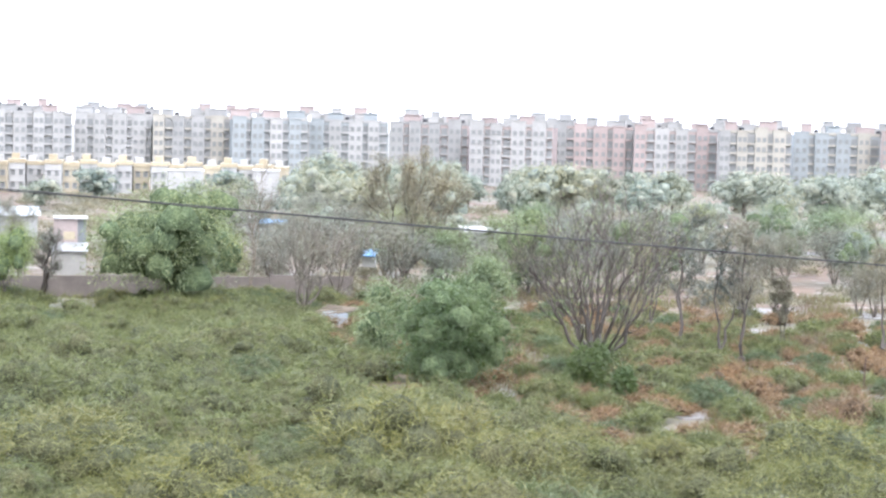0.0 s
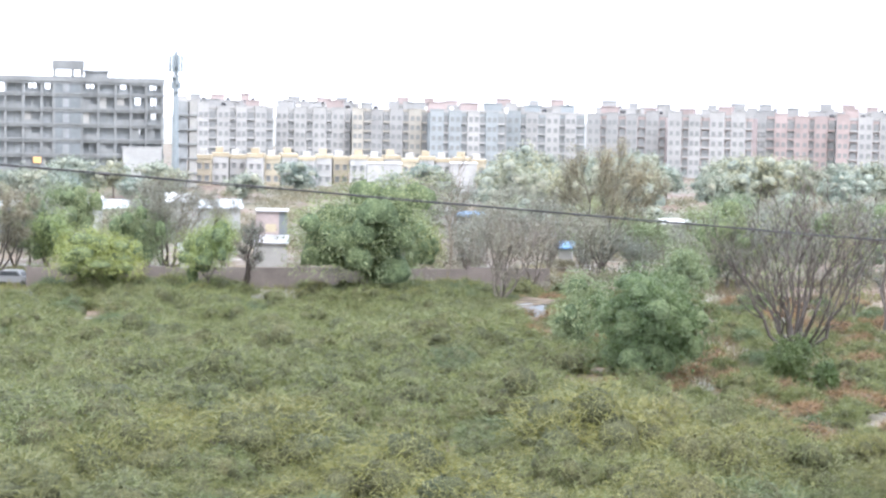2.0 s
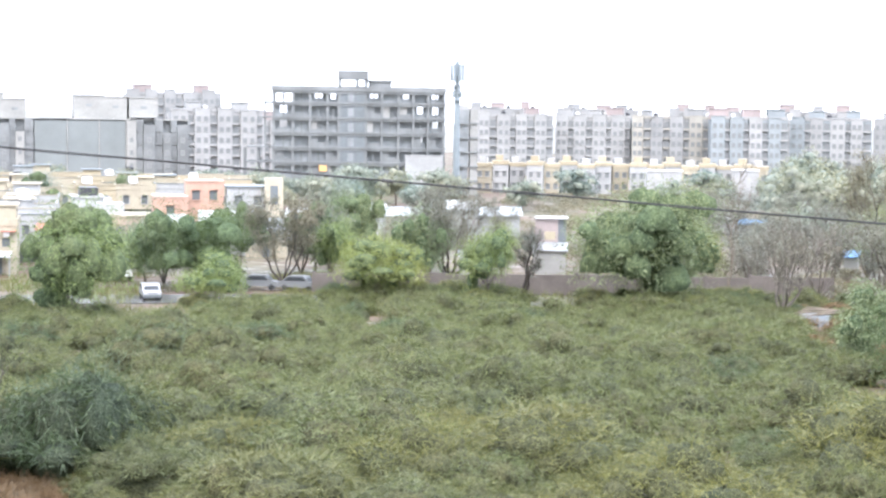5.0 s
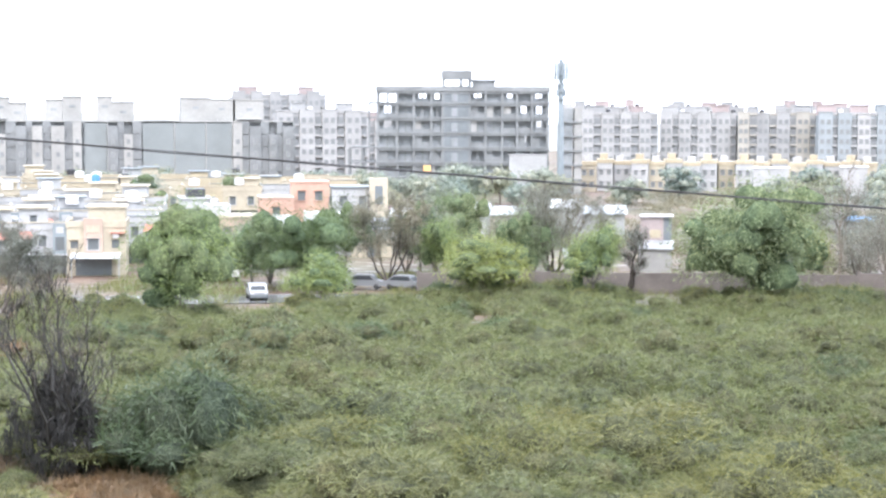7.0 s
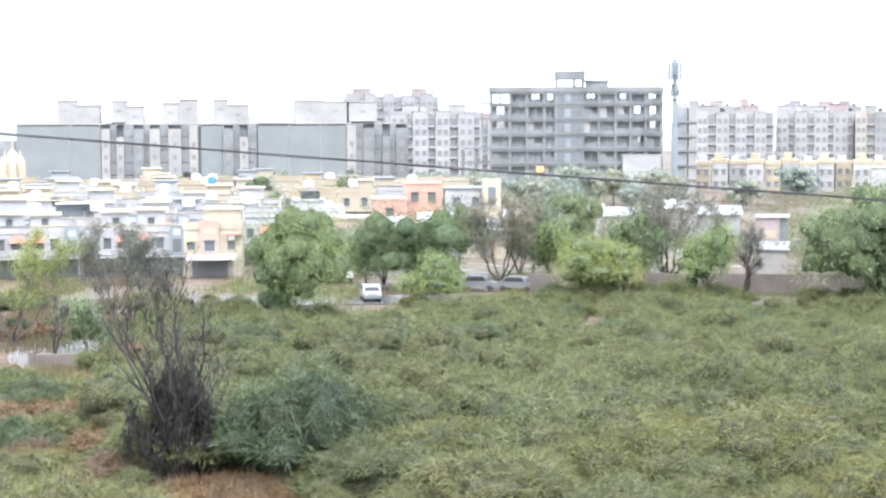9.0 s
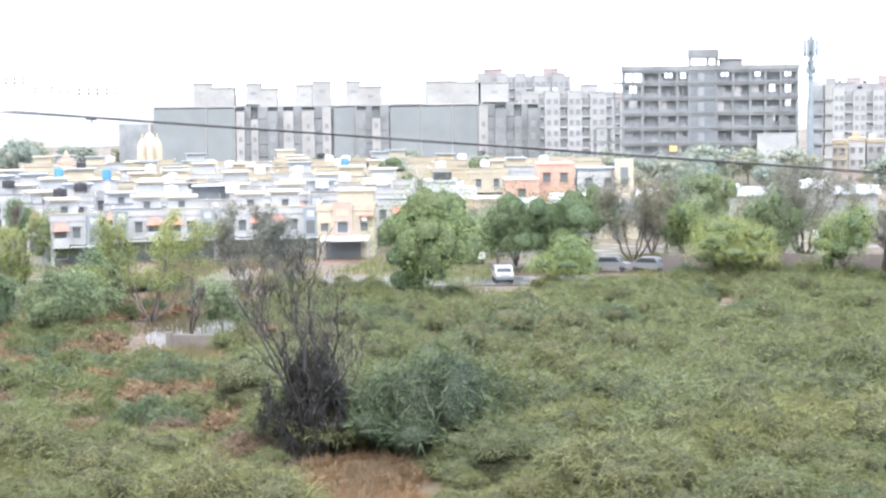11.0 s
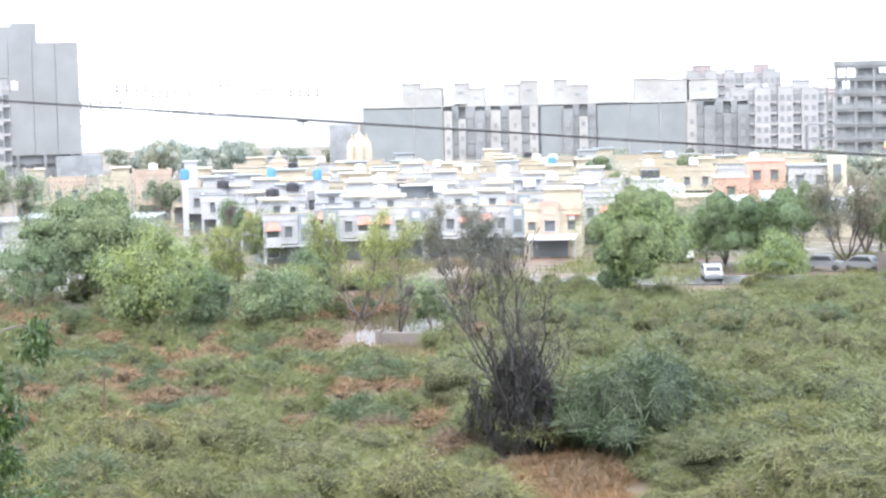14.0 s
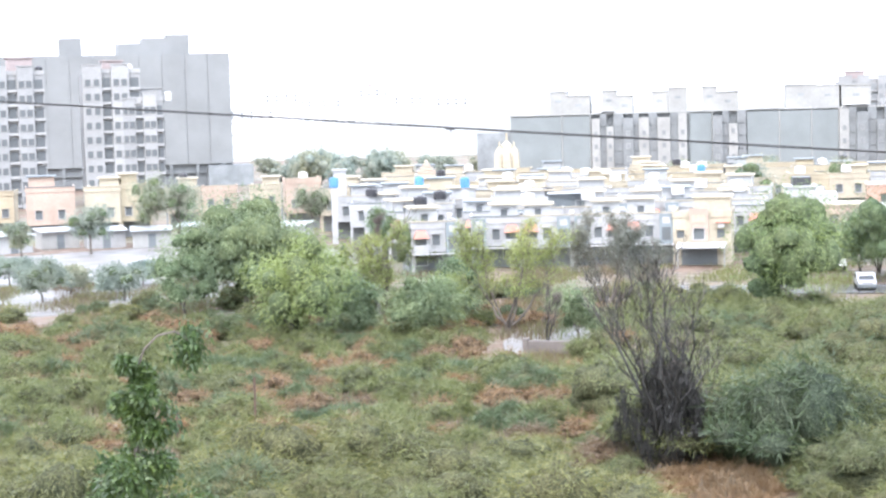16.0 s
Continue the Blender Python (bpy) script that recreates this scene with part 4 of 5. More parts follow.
part("porch_roof", Mesh().hull([(-2.6, -3.2, 2.0), (2.6, -3.2, 2.0), (2.6, -0.003, 2.3), (-2.6, -0.003, 2.3)], [(-2.6, -3.2, 2.12), (2.6, -3.2, 2.12), (2.6, -0.003, 2.42), (-2.6, -0.003, 2.42)]), TIN_WHITE, CH)
for x in (-2.5, 2.4):
    part("porch_post", Mesh().box(x, x + 0.12, -3.1, -2.98, -0.3, 2.0), STEEL, CH)
# dark sheet on the wall, painting the shade under the porch
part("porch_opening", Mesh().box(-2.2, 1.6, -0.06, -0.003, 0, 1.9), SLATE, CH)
part("cooler", Mesh().box(1.75, 2.35, -0.5, -0.003, 4.0, 4.5), PLASTIC_WHITE, CH)
part("awning", Mesh().box(1.5, 3.1, -0.8, -0.003, 4.5, 4.62), TERRACOTTA, CH)

# rows behind, white giving way to cream and yellow
row = 0
for far in (203, 216, 230, 245, 261, 278, 296, 315, 335):
    tint = [WHITE, WHITE, WHITE, PALE_GREY] if far < 240 else ([WHITE, CREAM, CREAM, PALE_GREY] if far < 270 else [CREAM, YELLOW, CREAM, PALE_GREY])
    w = hr.uniform(5.6, 6.6)
    a0, a1 = (9.2, 20.6 + (far - 203) * 0.045) if far < 262 else (2.5 + hr.uniform(0, 1.0), 21.0)
    a = a0 + hr.uniform(0, 0.6)
    while a < min(a1, 23.2):
        row_house(a, far + hr.uniform(-1.5, 1.5), w - 0.05, hr.random() < 0.5, hr.choice(tint), 600 + row * 40 + int(a * 10), hr.uniform(-3, 3), (5.0 if far < 240 else 5.4) + hr.uniform(-0.3, 0.4), far < 205, hr.random() < (0.72 if far < 270 else 0.35), "rows of houses")
        q = hr.random()
        if q < 0.34:
            mt = hr.choice((PLASTIC_WHITE, PLASTIC_WHITE, PLASTIC_WHITE, PLASTIC_WHITE, PLASTIC_WHITE, PLASTIC_BLACK))
            water_tank(a + hr.uniform(-0.4, 0.4), far + 1.6, 6.25 + 0.3 * hr.random(), mt, {"white_tank_plastic": "white", "black_tank_plastic": "black", "blue_tarpaulin": "blue"}[mt.name] + " plastic water tank on a roof", 0.8, 1.0)
        a += math.degrees(w / far) * (1.0 if hr.random() < 0.8 else 1.5)
    row += 1
t = thing("house_shed", 15.3, 206, "corrugated grey sheet roof over a terrace", "shed", 0, 7.2)
part("roof", Mesh().box(-2.2, 2.2, -0.8, 2.2, 0.0, 0.12), TIN, t)
part("tin_wall", Mesh().box(-2.1, 2.1, 0, 2, -1.9, -0.003), SLATE, t)
for az_, far_, z_, m_ in ((10.9, 262, 6.6, BLUE), (20.1, 240, 6.6, BLUE), (18.6, 232, 6.6, BLUE), (22.9, 240, 6.8, BLUE)):
    water_tank(az_, far_ - 4.3, z_ + 0.75, m_, "blue plastic water tank on a roof", 0.6, 1.3)
t = thing("white_tower_house", 22.7, 248, "tall narrow white stair tower of a house", "house")
part("wall", Mesh().box(-0.9, 0.9, 0, 3, -0.5, 9.4), WHITE, t)
part("roof", Mesh().box(-1.1, 1.1, -0.2, 3.2, 9.4, 9.6), PALE_GREY, t)

# ---- the temple ----
TP = thing("temple", 17.2, 338, "cream temple with a tapering carved spire and gilt finials", "temple")
part("hall", Mesh().box(-4.5, 4.5, 0, 8, -1, 6.2), CREAM, TP)
part("spire", Mesh().lathe([(1.5, 6.0), (1.45, 8.0), (1.25, 9.8), (1.0, 10.9), (0.72, 11.25), (0.6, 11.35), (0.02, 11.45)], 8, 0, 0, 2.4), CREAM, TP)
for kx, ky, zz, r in ((-1.4, 2.0, 10.2, 1.08), (1.4, 2.0, 10.2, 1.08), (0, 0.9, 9.6, 0.8)):
    part("spirelet", Mesh().lathe([(r, 6.0), (r, 7.6), (0.9 * r, zz - 1.0), (0.66 * r, zz - 0.15), (0.5 * r, zz), (0.02, zz + 0.1)], 8, 0, kx, ky), CREAM, TP)
for kx, ky, zz in ((-1.4, 2.0, 10.2), (1.4, 2.0, 10.2), (0, 2.4, 11.35)):
    part("finial", Mesh().lathe([(0.4, zz), (0.46, zz + 0.2), (0.2, zz + 0.4), (0.16, zz + 0.6), (0.24, zz + 0.85), (0.1, zz + 1.1), (0.03, zz + 1.5)], 8, 0, kx, ky), YELLOW, TP)
part("finial", Mesh().lathe([(0.2, 12.55), (0.28, 12.8), (0.05, 13.3)], 8, 0, 0, 3), YELLOW, TP)
T2 = thing("shrine", 19.85, 330, "small stepped peach shrine roof", "shrine")
part("base", Mesh().box(-2.6, 2.6, 0, 5, -1, 5.4), PEACH, T2)
for i_ in range(4):
    part("roof_tier", Mesh().box(-2.2 + 0.5 * i_, 2.2 - 0.5 * i_, 0.3 + 0.5 * i_, 4.7 - 0.5 * i_, 5.4 + 0.62 * i_, 5.95 + 0.62 * i_), PEACH if i_ % 2 else CREAM, T2)
part("finial", Mesh().lathe([(0.35, 7.85), (0.4, 8.1), (0.03, 8.8)], 8, 0, 0, 2.5), CREAM, T2)

# ---- ochre houses at the far side of the wet flat ----
a = 23.9
k = 0
while a < 34.5:
    w = hr.uniform(4.2, 7.2)
    far = 266 + hr.uniform(-10, 22)
    t = row_house(a, far, w, k % 2 == 0, hr.choice((YELLOW, YELLOW, CREAM, PEACH)), 900 + k, hr.uniform(-6, 6), 6.0 + hr.uniform(-0.8, 1.3), False, hr.random() < 0.6, "ochre houses")
    if k % 3 == 0:
        water_tank(a, far + 3, 7.0, PLASTIC_BLACK if k % 2 else PLASTIC_WHITE, "plastic water tank on a roof", 0.7, 1.6)
    a += math.degrees(w / far) + hr.choice((0.02, 0.1, 0.5))
    k += 1
for k in range(7):
    t = thing("shack", 24.5 + 1.45 * k, 240 + 3 * (k % 3), "low grey shack with a sheet roof", "shack", k * 7 - 20)
    part("wall", Mesh().box(-2.6, 2.6, 0, 4, -0.3, 2.4), CONCRETE_PALE if k % 2 else PALE_GREY, t)
    part("roof", Mesh().hull([(-2.9, -0.6, 2.3), (2.9, -0.6, 2.3), (2.9, 4.3, 2.7), (-2.9, 4.3, 2.7)], [(-2.9, -0.6, 2.4), (2.9, -0.6, 2.4), (2.9, 4.3, 2.8), (-2.9, 4.3, 2.8)]), TIN, t)
    # no hole in the wall: a dark sheet paints the doorway's shade
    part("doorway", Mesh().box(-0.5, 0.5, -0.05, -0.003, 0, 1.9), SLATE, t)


# ---- houses and sheds between the trees ----
def small_house(name, az, far, w, h, d, wall_m, roof_m, label, turn=0.0, openings=2, over=0.3, room=None):
    t = thing(name, az, far, label, "house", turn)
    part("wall", Mesh().box(-w / 2, w / 2, 0, d, -0.5, h), wall_m, t)
    part("roof", Mesh().box(-w / 2 - over, w / 2 + over, -over, d + over, h, h + 0.22), roof_m, t)
    for i_ in range(openings):
        window(t, -w / 2 + w * (i_ + 0.6) / (openings + 0.2), -0.01, max(1.0, h - 2.3), 1.0, 1.2, wall_m)
    if room:
        part("roof_room", Mesh().box(room[0], room[1], 1, d - 1, h + 0.22, h + 0.22 + room[2]), room[3], t)
    return t


small_house("orange_house", 4.0, 232, 5.0, 8.3, 7, ORANGE, ORANGE, "orange two-storey house with a flat roof", 2, 2, 0.1)
small_house("orange_annex", 5.1, 228, 4.5, 6.4, 7, ORANGE, PEACH, "low orange annex with a flat roof", 2, 1, 0.1)
small_house("grey_house", 2.6, 232, 5.6, 7.6, 7, PALE_GREY, SLATE, "pale grey house with a dark flat roof", 2, 2, 0.2)
t = thing("stair_tower", 1.75, 230, "cream open stair tower with a tall dark opening", "tower", 2)
part("wall", Mesh().box(-1.2, 1.2, 0, 3, -0.5, 9.0), CREAM, t)
# the opening's dark inside is a dark sheet on the solid wall
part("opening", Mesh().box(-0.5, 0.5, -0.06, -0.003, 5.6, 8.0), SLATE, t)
small_house("white_house", 7.7, 215, 3.6, 6.9, 6, WHITE, WHITE, "white house with a peach front and roof tank", 4, 1, 0.2, (-1.0, 1.2, 1.0, PLASTIC_BLACK))
small_house("peach_house", 6.7, 205, 8.5, 5.2, 7, PEACH, CREAM, "peach house with clutter on its flat roof", 4, 3, 0.2, (-2.5, 0.5, 1.2, WHITE))
for k, (az_, far_, w_, h_, m_) in enumerate(((7.6, 222, 3, 6.6, TIN_WHITE), (6.0, 212, 4, 5.0, TIN_WHITE), (5.2, 208, 4.5, 5.2, TIN_WHITE), (3.3, 214, 6, 5.4, TIN_WHITE), (2.0, 212, 5, 4.6, TIN), (0.4, 222, 7, 5.4, TIN_WHITE), (-1.0, 228, 6, 5.8, TIN_WHITE), (-2.8, 236, 7, 5.0, TIN), (-4.2, 232, 6, 6.2, TIN_WHITE), (-5.6, 240, 6, 5.0, TIN), (8.6, 208, 4, 4.4, TIN))):
    t = thing("shed", az_, far_, "small shed with a pale pitched sheet roof", "shed", (k * 37) % 20 - 10, 0, "sheds between the trees")
    part("wall", Mesh().box(-w_ / 2, w_ / 2, 0, 5, -0.3, h_ - 1.0), (PALE_GREY, CREAM, WHITE)[k % 3], t)
    part("roof", Mesh().hull([(-w_ / 2 - 0.4, -0.5, h_ - 1.1), (w_ / 2 + 0.4, -0.5, h_ - 1.1), (w_ / 2 + 0.4, 5.4, h_ - 1.1), (-w_ / 2 - 0.4, 5.4, h_ - 1.1)], [(-w_ / 2 - 0.4, 2.3, h_), (w_ / 2 + 0.4, 2.3, h_), (w_ / 2 + 0.4, 2.6, h_), (-w_ / 2 - 0.4, 2.6, h_)]), m_, t)
    # shaded doorway painted as a dark sheet on the shed wall
    part("doorway", Mesh().box(-0.5, 0.5, -0.05, -0.003, 0, 2.0), SLATE, t)

# the hut with a lean-to and a tank tower
HT = thing("hut", -7.2, 196, "cream block hut on a sheet-roofed lean-to", "hut", 0)
part("tower_wall", Mesh().box(-1.3, 1.3, 0, 2.6, -0.3, 5.9), PINK, HT)
part("tower_roof", Mesh().box(-1.3, 2.4, -0.3, 2.9, 5.9, 6.1), TIN_WHITE, HT)
part("yellow_panel", Mesh().box(-0.2, 1.0, -0.08, -0.003, 3.6, 4.5), YELLOW, HT)
part("dark_side", Mesh().box(1.303, 2.2, 0.2, 2.4, -0.3, 5.88), SLATE, HT)
part("lean_to_roof", Mesh().hull([(-1.6, -3.4, 2.5), (2.4, -3.4, 2.5), (2.4, -0.05, 3.2), (-1.6, -0.05, 3.2)], [(-1.6, -3.4, 2.62), (2.4, -3.4, 2.62), (2.4, -0.05, 3.32), (-1.6, -0.05, 3.32)]), TIN, HT)
part("lean_to_wall", Mesh().box(-1.4, 2.2, -3.1, -0.06, -0.3, 2.5), CONCRETE_PALE, HT)
# scrap yard: low roofs, tarpaulins, a beam pile
for k, (az_, far_, w_, h_, m_) in enumerate(((-13.9, 262, 5, 2.6, BLUE), (-12.4, 268, 8, 3, CONCRETE_PALE), (-17.0, 205, 1.6, 2.2, BLUE), (-20.5, 236, 4, 3.6, TIN_WHITE), (-15.5, 258, 9, 2.8, CONCRETE_PALE), (-17.5, 250, 10, 2.4, CONCRETE), (-21.8, 255, 9, 2.6, CONCRETE_PALE), (-19, 262, 8, 2.6, PALE_GREY), (-4.9, 178, 3, 3.2, TIN))):
    t = thing("lean_to", az_, far_, "low lean-to in the yard under a %s sheet" % ("blue" if m_ is BLUE else "grey"), "shed", (k * 53) % 24 - 12, 0, "yard sheds")
    part("wall", Mesh().box(-w_ / 2, w_ / 2, 0, 4, -0.3, h_ - 0.5), CONCRETE_PALE, t)
    part("roof", Mesh().hull([(-w_ / 2 - 0.2, -0.4, h_ - 0.5), (w_ / 2 + 0.2, -0.4, h_ - 0.5), (w_ / 2 + 0.2, 4.2, h_), (-w_ / 2 - 0.2, 4.2, h_)], [(-w_ / 2 - 0.2, -0.4, h_ - 0.4), (w_ / 2 + 0.2, -0.4, h_ - 0.4), (w_ / 2 + 0.2, 4.2, h_ + 0.1), (-w_ / 2 - 0.2, 4.2, h_ + 0.1)]), m_, t)
BP = thing("beam_pile", -15.9, 150, "pile of pale weathered beams on dark rubble", "pile")
for k in range(6):
    part("beam", Mesh().tube((-2.2 + 0.3 * k, 0.4 * k - 1, 0.5 + 0.15 * k), (2.0 + 0.1 * k, 0.3 * k - 1.2 + (k % 3) * 0.6, 1.1 - 0.1 * (k % 2)), 0.1, 0.07, 5), BARK_PALE, BP)
part("rubble", Mesh().lathe([(2.6, -0.2), (2.2, 0.4), (1.2, 0.8), (0.1, 0.9)], 9), SLATE, BP)
SW = thing("street_lamp", 18.9, 178, "grey street lamp with a curved arm", "street lamp")
part("pole", Mesh().tube((0, 0, -0.3), (0, 0, 6.2), 0.09, 0.06, 8), STEEL, SW)
part("arm", Mesh().tube((0, 0, 6.2), (-0.5, -0.3, 6.7), 0.05, 0.04, 6), STEEL, SW)
part("lamp_head", Mesh().box(-1.0, -0.45, -0.45, -0.2, 6.65, 6.78), PLASTIC_WHITE, SW)


# ---- vehicles ----
def car(name, az, far, paint, label, turn=0.0, tall=1.45):
    t = thing(name, az, far, label, "car", turn, 0.03)
    b = Mesh()
    side = [(-2.0, 0.35), (-2.05, 0.75), (-1.2, 0.92), (-0.7, tall), (0.9, tall), (1.6, 0.95), (2.0, 0.85), (2.05, 0.4)]
    b.hull([(-0.82, y, z) for y, z in side], [(0.82, y, z) for y, z in side])
    part("body", b, paint, t)
    part("windscreen", Mesh().hull([(-0.68, -1.22, 0.95), (0.68, -1.22, 0.95), (0.6, -0.78, tall - 0.1), (-0.6, -0.78, tall - 0.1)], [(-0.68, -1.16, 0.97), (0.68, -1.16, 0.97), (0.6, -0.74, tall - 0.09), (-0.6, -0.74, tall - 0.09)]), CAR_GLASS, t)
    for sx_ in (-0.84, 0.81):
        part("side_window", Mesh().hull([(sx_, -0.95, 0.98), (sx_ + 0.03, -0.95, 0.98), (sx_ + 0.03, 1.35, 0.98), (sx_, 1.35, 0.98)], [(sx_, -0.6, tall - 0.1), (sx_ + 0.03, -0.6, tall - 0.1), (sx_ + 0.03, 0.8, tall - 0.1), (sx_, 0.8, tall - 0.1)]), CAR_GLASS, t)
    part("bumper", Mesh().box(-0.8, 0.8, -2.15, -2.0, 0.3, 0.55), SLATE, t)
    for x_ in (-0.6, 0.6):
        part("headlight", Mesh().box(x_ - 0.15, x_ + 0.15, -2.08, -2.02, 0.6, 0.74), PLASTIC_WHITE, t)
    for x_ in (-0.72, 0.72):
        for y_ in (-1.25, 1.25):
            w = part("wheel", Mesh().tube((x_ - 0.1, y_, 0.3), (x_ + 0.1, y_, 0.3), 0.3, 0.3, 12), BLACK_RUBBER, t)
    return t


car("car", 5.75, 162, CAR_SILVER, "silver-white hatchback parked on the wet lane", 6)
car("car", 0.9, 170, CAR_GREY, "dark grey car parked under the trees", 70)
car("car", 2.2, 171, CAR_GREY, "grey car parked under the trees", 80)
VN = thing("delivery_van", 6.75, 182, "yellow delivery van with a pale cab", "van", 10, 0.03)
part("cargo_box", Mesh().box(-1.0, 1.0, -1.6, 1.6, 0.6, 2.4), CAR_YELLOW, VN)
part("cab", Mesh().hull([(-0.9, -2.8, 0.5), (0.9, -2.8, 0.5), (0.9, -1.65, 0.5), (-0.9, -1.65, 0.5)], [(-0.8, -2.3, 2.5), (0.8, -2.3, 2.5), (0.8, -1.65, 2.5), (-0.8, -1.65, 2.5)]), CAR_WHITE, VN)
part("windscreen", Mesh().hull([(-0.7, -2.68, 1.2), (0.7, -2.68, 1.2), (0.66, -2.4, 2.2), (-0.66, -2.4, 2.2)], [(-0.7, -2.62, 1.2), (0.7, -2.62, 1.2), (0.66, -2.34, 2.2), (-0.66, -2.34, 2.2)]), CAR_GLASS, VN)
for x_ in (-0.8, 0.8):
    for y_ in (-2.0, 1.0):
        part("wheel", Mesh().tube((x_ - 0.12, y_, 0.35), (x_ + 0.12, y_, 0.35), 0.36, 0.36, 12), BLACK_RUBBER, VN)
t = thing("auto_rickshaw", -29.9, 300, "yellow three-wheeled auto rickshaw on the wet road", "rickshaw", 60, 0.03)
part("body", Mesh().box(-0.7, 0.7, -1.3, 1.3, 0.35, 1.1), CAR_YELLOW, t)
part("canopy", Mesh().box(-0.75, 0.75, -0.9, 1.35, 1.6, 1.9).box(-0.7, -0.6, -0.8, 1.2, 1.1, 1.6).box(0.6, 0.7, -0.8, 1.2, 1.1, 1.6), CAR_YELLOW, t)
for x_, y_ in ((0, -1.1), (-0.6, 0.8), (0.6, 0.8)):
    part("wheel", Mesh().tube((x_ - 0.07, y_, 0.22), (x_ + 0.07, y_, 0.22), 0.24, 0.24, 10), BLACK_RUBBER, t)


# ---- trees ----
leafy_tree("neem_tree", -10.45, 157, 11.3, 13.6, GREEN, "broad round green neem tree by the wall", 1, 4200, lobes=24, length=0.5, width=0.13)
leafy_tree("dense_tree", -19.8, 109, 7.4, 8.0, DARK_GREEN, "dense dark green bushy tree at the scrub edge", 2, 4600, lobes=18, crown_low=0.03, length=0.3, width=0.09)
leafy_tree("dense_tree", -17.4, 122, 6.0, 4.6, GREEN, "smaller bushy green tree beside dense foliage", 3, 2200, lobes=12, crown_low=0.08)
bare_tree("bare_tree", -24.5, 111, 12.0, 9.4, "large leafless spreading tree with brown branches", 4, BARK_DARK, LIME, 420, 14, 4, 0.42, 0.55, 0.16, 0.34, 98, 5200, 0.27, 0.0, 0.95)
leafy_tree("ivy_clump", -24.3, 110, 3.6, 3.6, DARK_GREEN, "dark green climber clump round a bare trunk", 5, 1400, lobes=8, crown_low=0.05)
leafy_tree("small_bush_tree", -25.6, 109, 2.2, 1.6, DARK_GREEN, "small round dark green bush", 55, 700, lobes=6, crown_low=0.05)
bare_tree("brown_tree", -18.2, 190, 13.2, 10.5, "tall brown half-bare tree with two crowns", 6, BARK_DARK, DUSTY, 4200, 8, 4, 0.45, 0.35, 0.2, 0.45)
bare_tree("bare_pole_tree", -13.1, 166, 12.8, 4.0, "tall thin leafless trunk with broken branches", 7, BARK_PALE, None, 0, 2, 3, 0.6, 0.3, 0.13, 0.3, 98, 60)
bare_tree("grey_brush_tree", -14.9, 153, 8.0, 7.0, "grey-brown twiggy leafless tree", 8, BARK, DUSTY, 900, 7, 4, 0.5, 0.2, 0.1)
bare_tree("grey_brush_tree", -16.0, 168, 7.0, 5.5, "grey-brown twiggy leafless tree", 81, BARK, DUSTY, 900, 6, 4, 0.5, 0.2, 0.1)
for az_, far_, h_, w_, s_ in ((-27.3, 139, 10.5, 4.2, 9), (-28.6, 131, 9.6, 3.2, 10), (-29.3, 128, 10.2, 4.4, 11), (-30.6, 140, 5.6, 1.8, 12), (-33.7, 136, 9.8, 5.5, 13), (-26.3, 150, 10.0, 4.0, 14)):
    bare_tree("slender_tree", az_, far_, h_, w_, "slender grey-brown tree with thin dusty leaves", s_, BARK_DARK, DUSTY, 1000, 2, 3, 0.5, 0.35, 0.12, 0.36)
leafy_tree("young_tree", -1.7, 161, 5.8, 8.6, LIME, "bright green young tree before the wall", 15, 2800, lobes=14, crown_low=0.14)
bare_tree("brown_tree", -4.0, 181, 9.4, 10.0, "wide brown half-bare tree behind the wall", 16, BARK, DUSTY, 3600, 7, 4, 0.5, 0.3, 0.18, 0.5)
leafy_tree("young_tree", -5.3, 160, 6.9, 5.8, LIME, "light green open-crowned tree", 17, 1900, lobes=12, crown_low=0.2)
bare_tree("bare_tree", -6.4, 160, 6.6, 3.2, "dark leafless leaning tree", 18, BARK_DARK, DUSTY, 500, 3, 4, 0.5, 0.3, 0.16)
leafy_tree("neem_tree", -0.9, 208, 8.6, 9.0, GREEN, "green tree among the sheds", 19, 2600, lobes=14)
leafy_tree("neem_tree", 4.35, 170, 8.4, 11.5, DARK_GREEN, "wide dark green tree over the lane", 20, 3600, lobes=18)
bare_tree("brown_tree", 1.45, 174, 8.6, 6.6, "brown thin-leaved tree over the lane", 21, BARK_DARK, DUSTY, 2600, 5, 4, 0.5, 0.3, 0.16, 0.45)
leafy_tree("young_tree", 3.6, 157, 4.6, 6.8, LIME, "low bright green tree at the lane's edge", 22, 2000, lobes=12, crown_low=0.12)
leafy_tree("young_tree", -0.2, 178, 6.6, 5.5, LIME, "light green tree between brown trees", 23, 1600, lobes=10)
leafy_tree("neem_tree", 8.2, 146, 10.0, 10.4, LIME, "full light green tree in front of the row houses", 24, 3000, lobes=20, crown_low=0.06, length=0.48)
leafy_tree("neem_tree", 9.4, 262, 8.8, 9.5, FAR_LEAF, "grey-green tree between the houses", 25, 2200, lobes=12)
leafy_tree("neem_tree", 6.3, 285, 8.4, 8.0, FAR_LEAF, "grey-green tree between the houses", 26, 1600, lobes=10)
bare_tree("sparse_tree", 17.3, 133, 8.0, 8.0, "half-bare tree with sparse yellow-green leaves", 27, BARK, LIME, 2600, 5, 4, 0.5, 0.3, 0.14, 0.34)
bare_tree("brown_tree", 13.9, 147, 7.6, 7.4, "brown feathery leafless tree", 28, BARK, DUSTY, 3000, 6, 4, 0.5, 0.3, 0.12, 0.5)
leafy_tree("acacia_tree", 24.4, 129, 7.6, 8.4, LIME, "bright yellow-green broad tree", 29, 3600, lobes=18, crown_low=0.12)
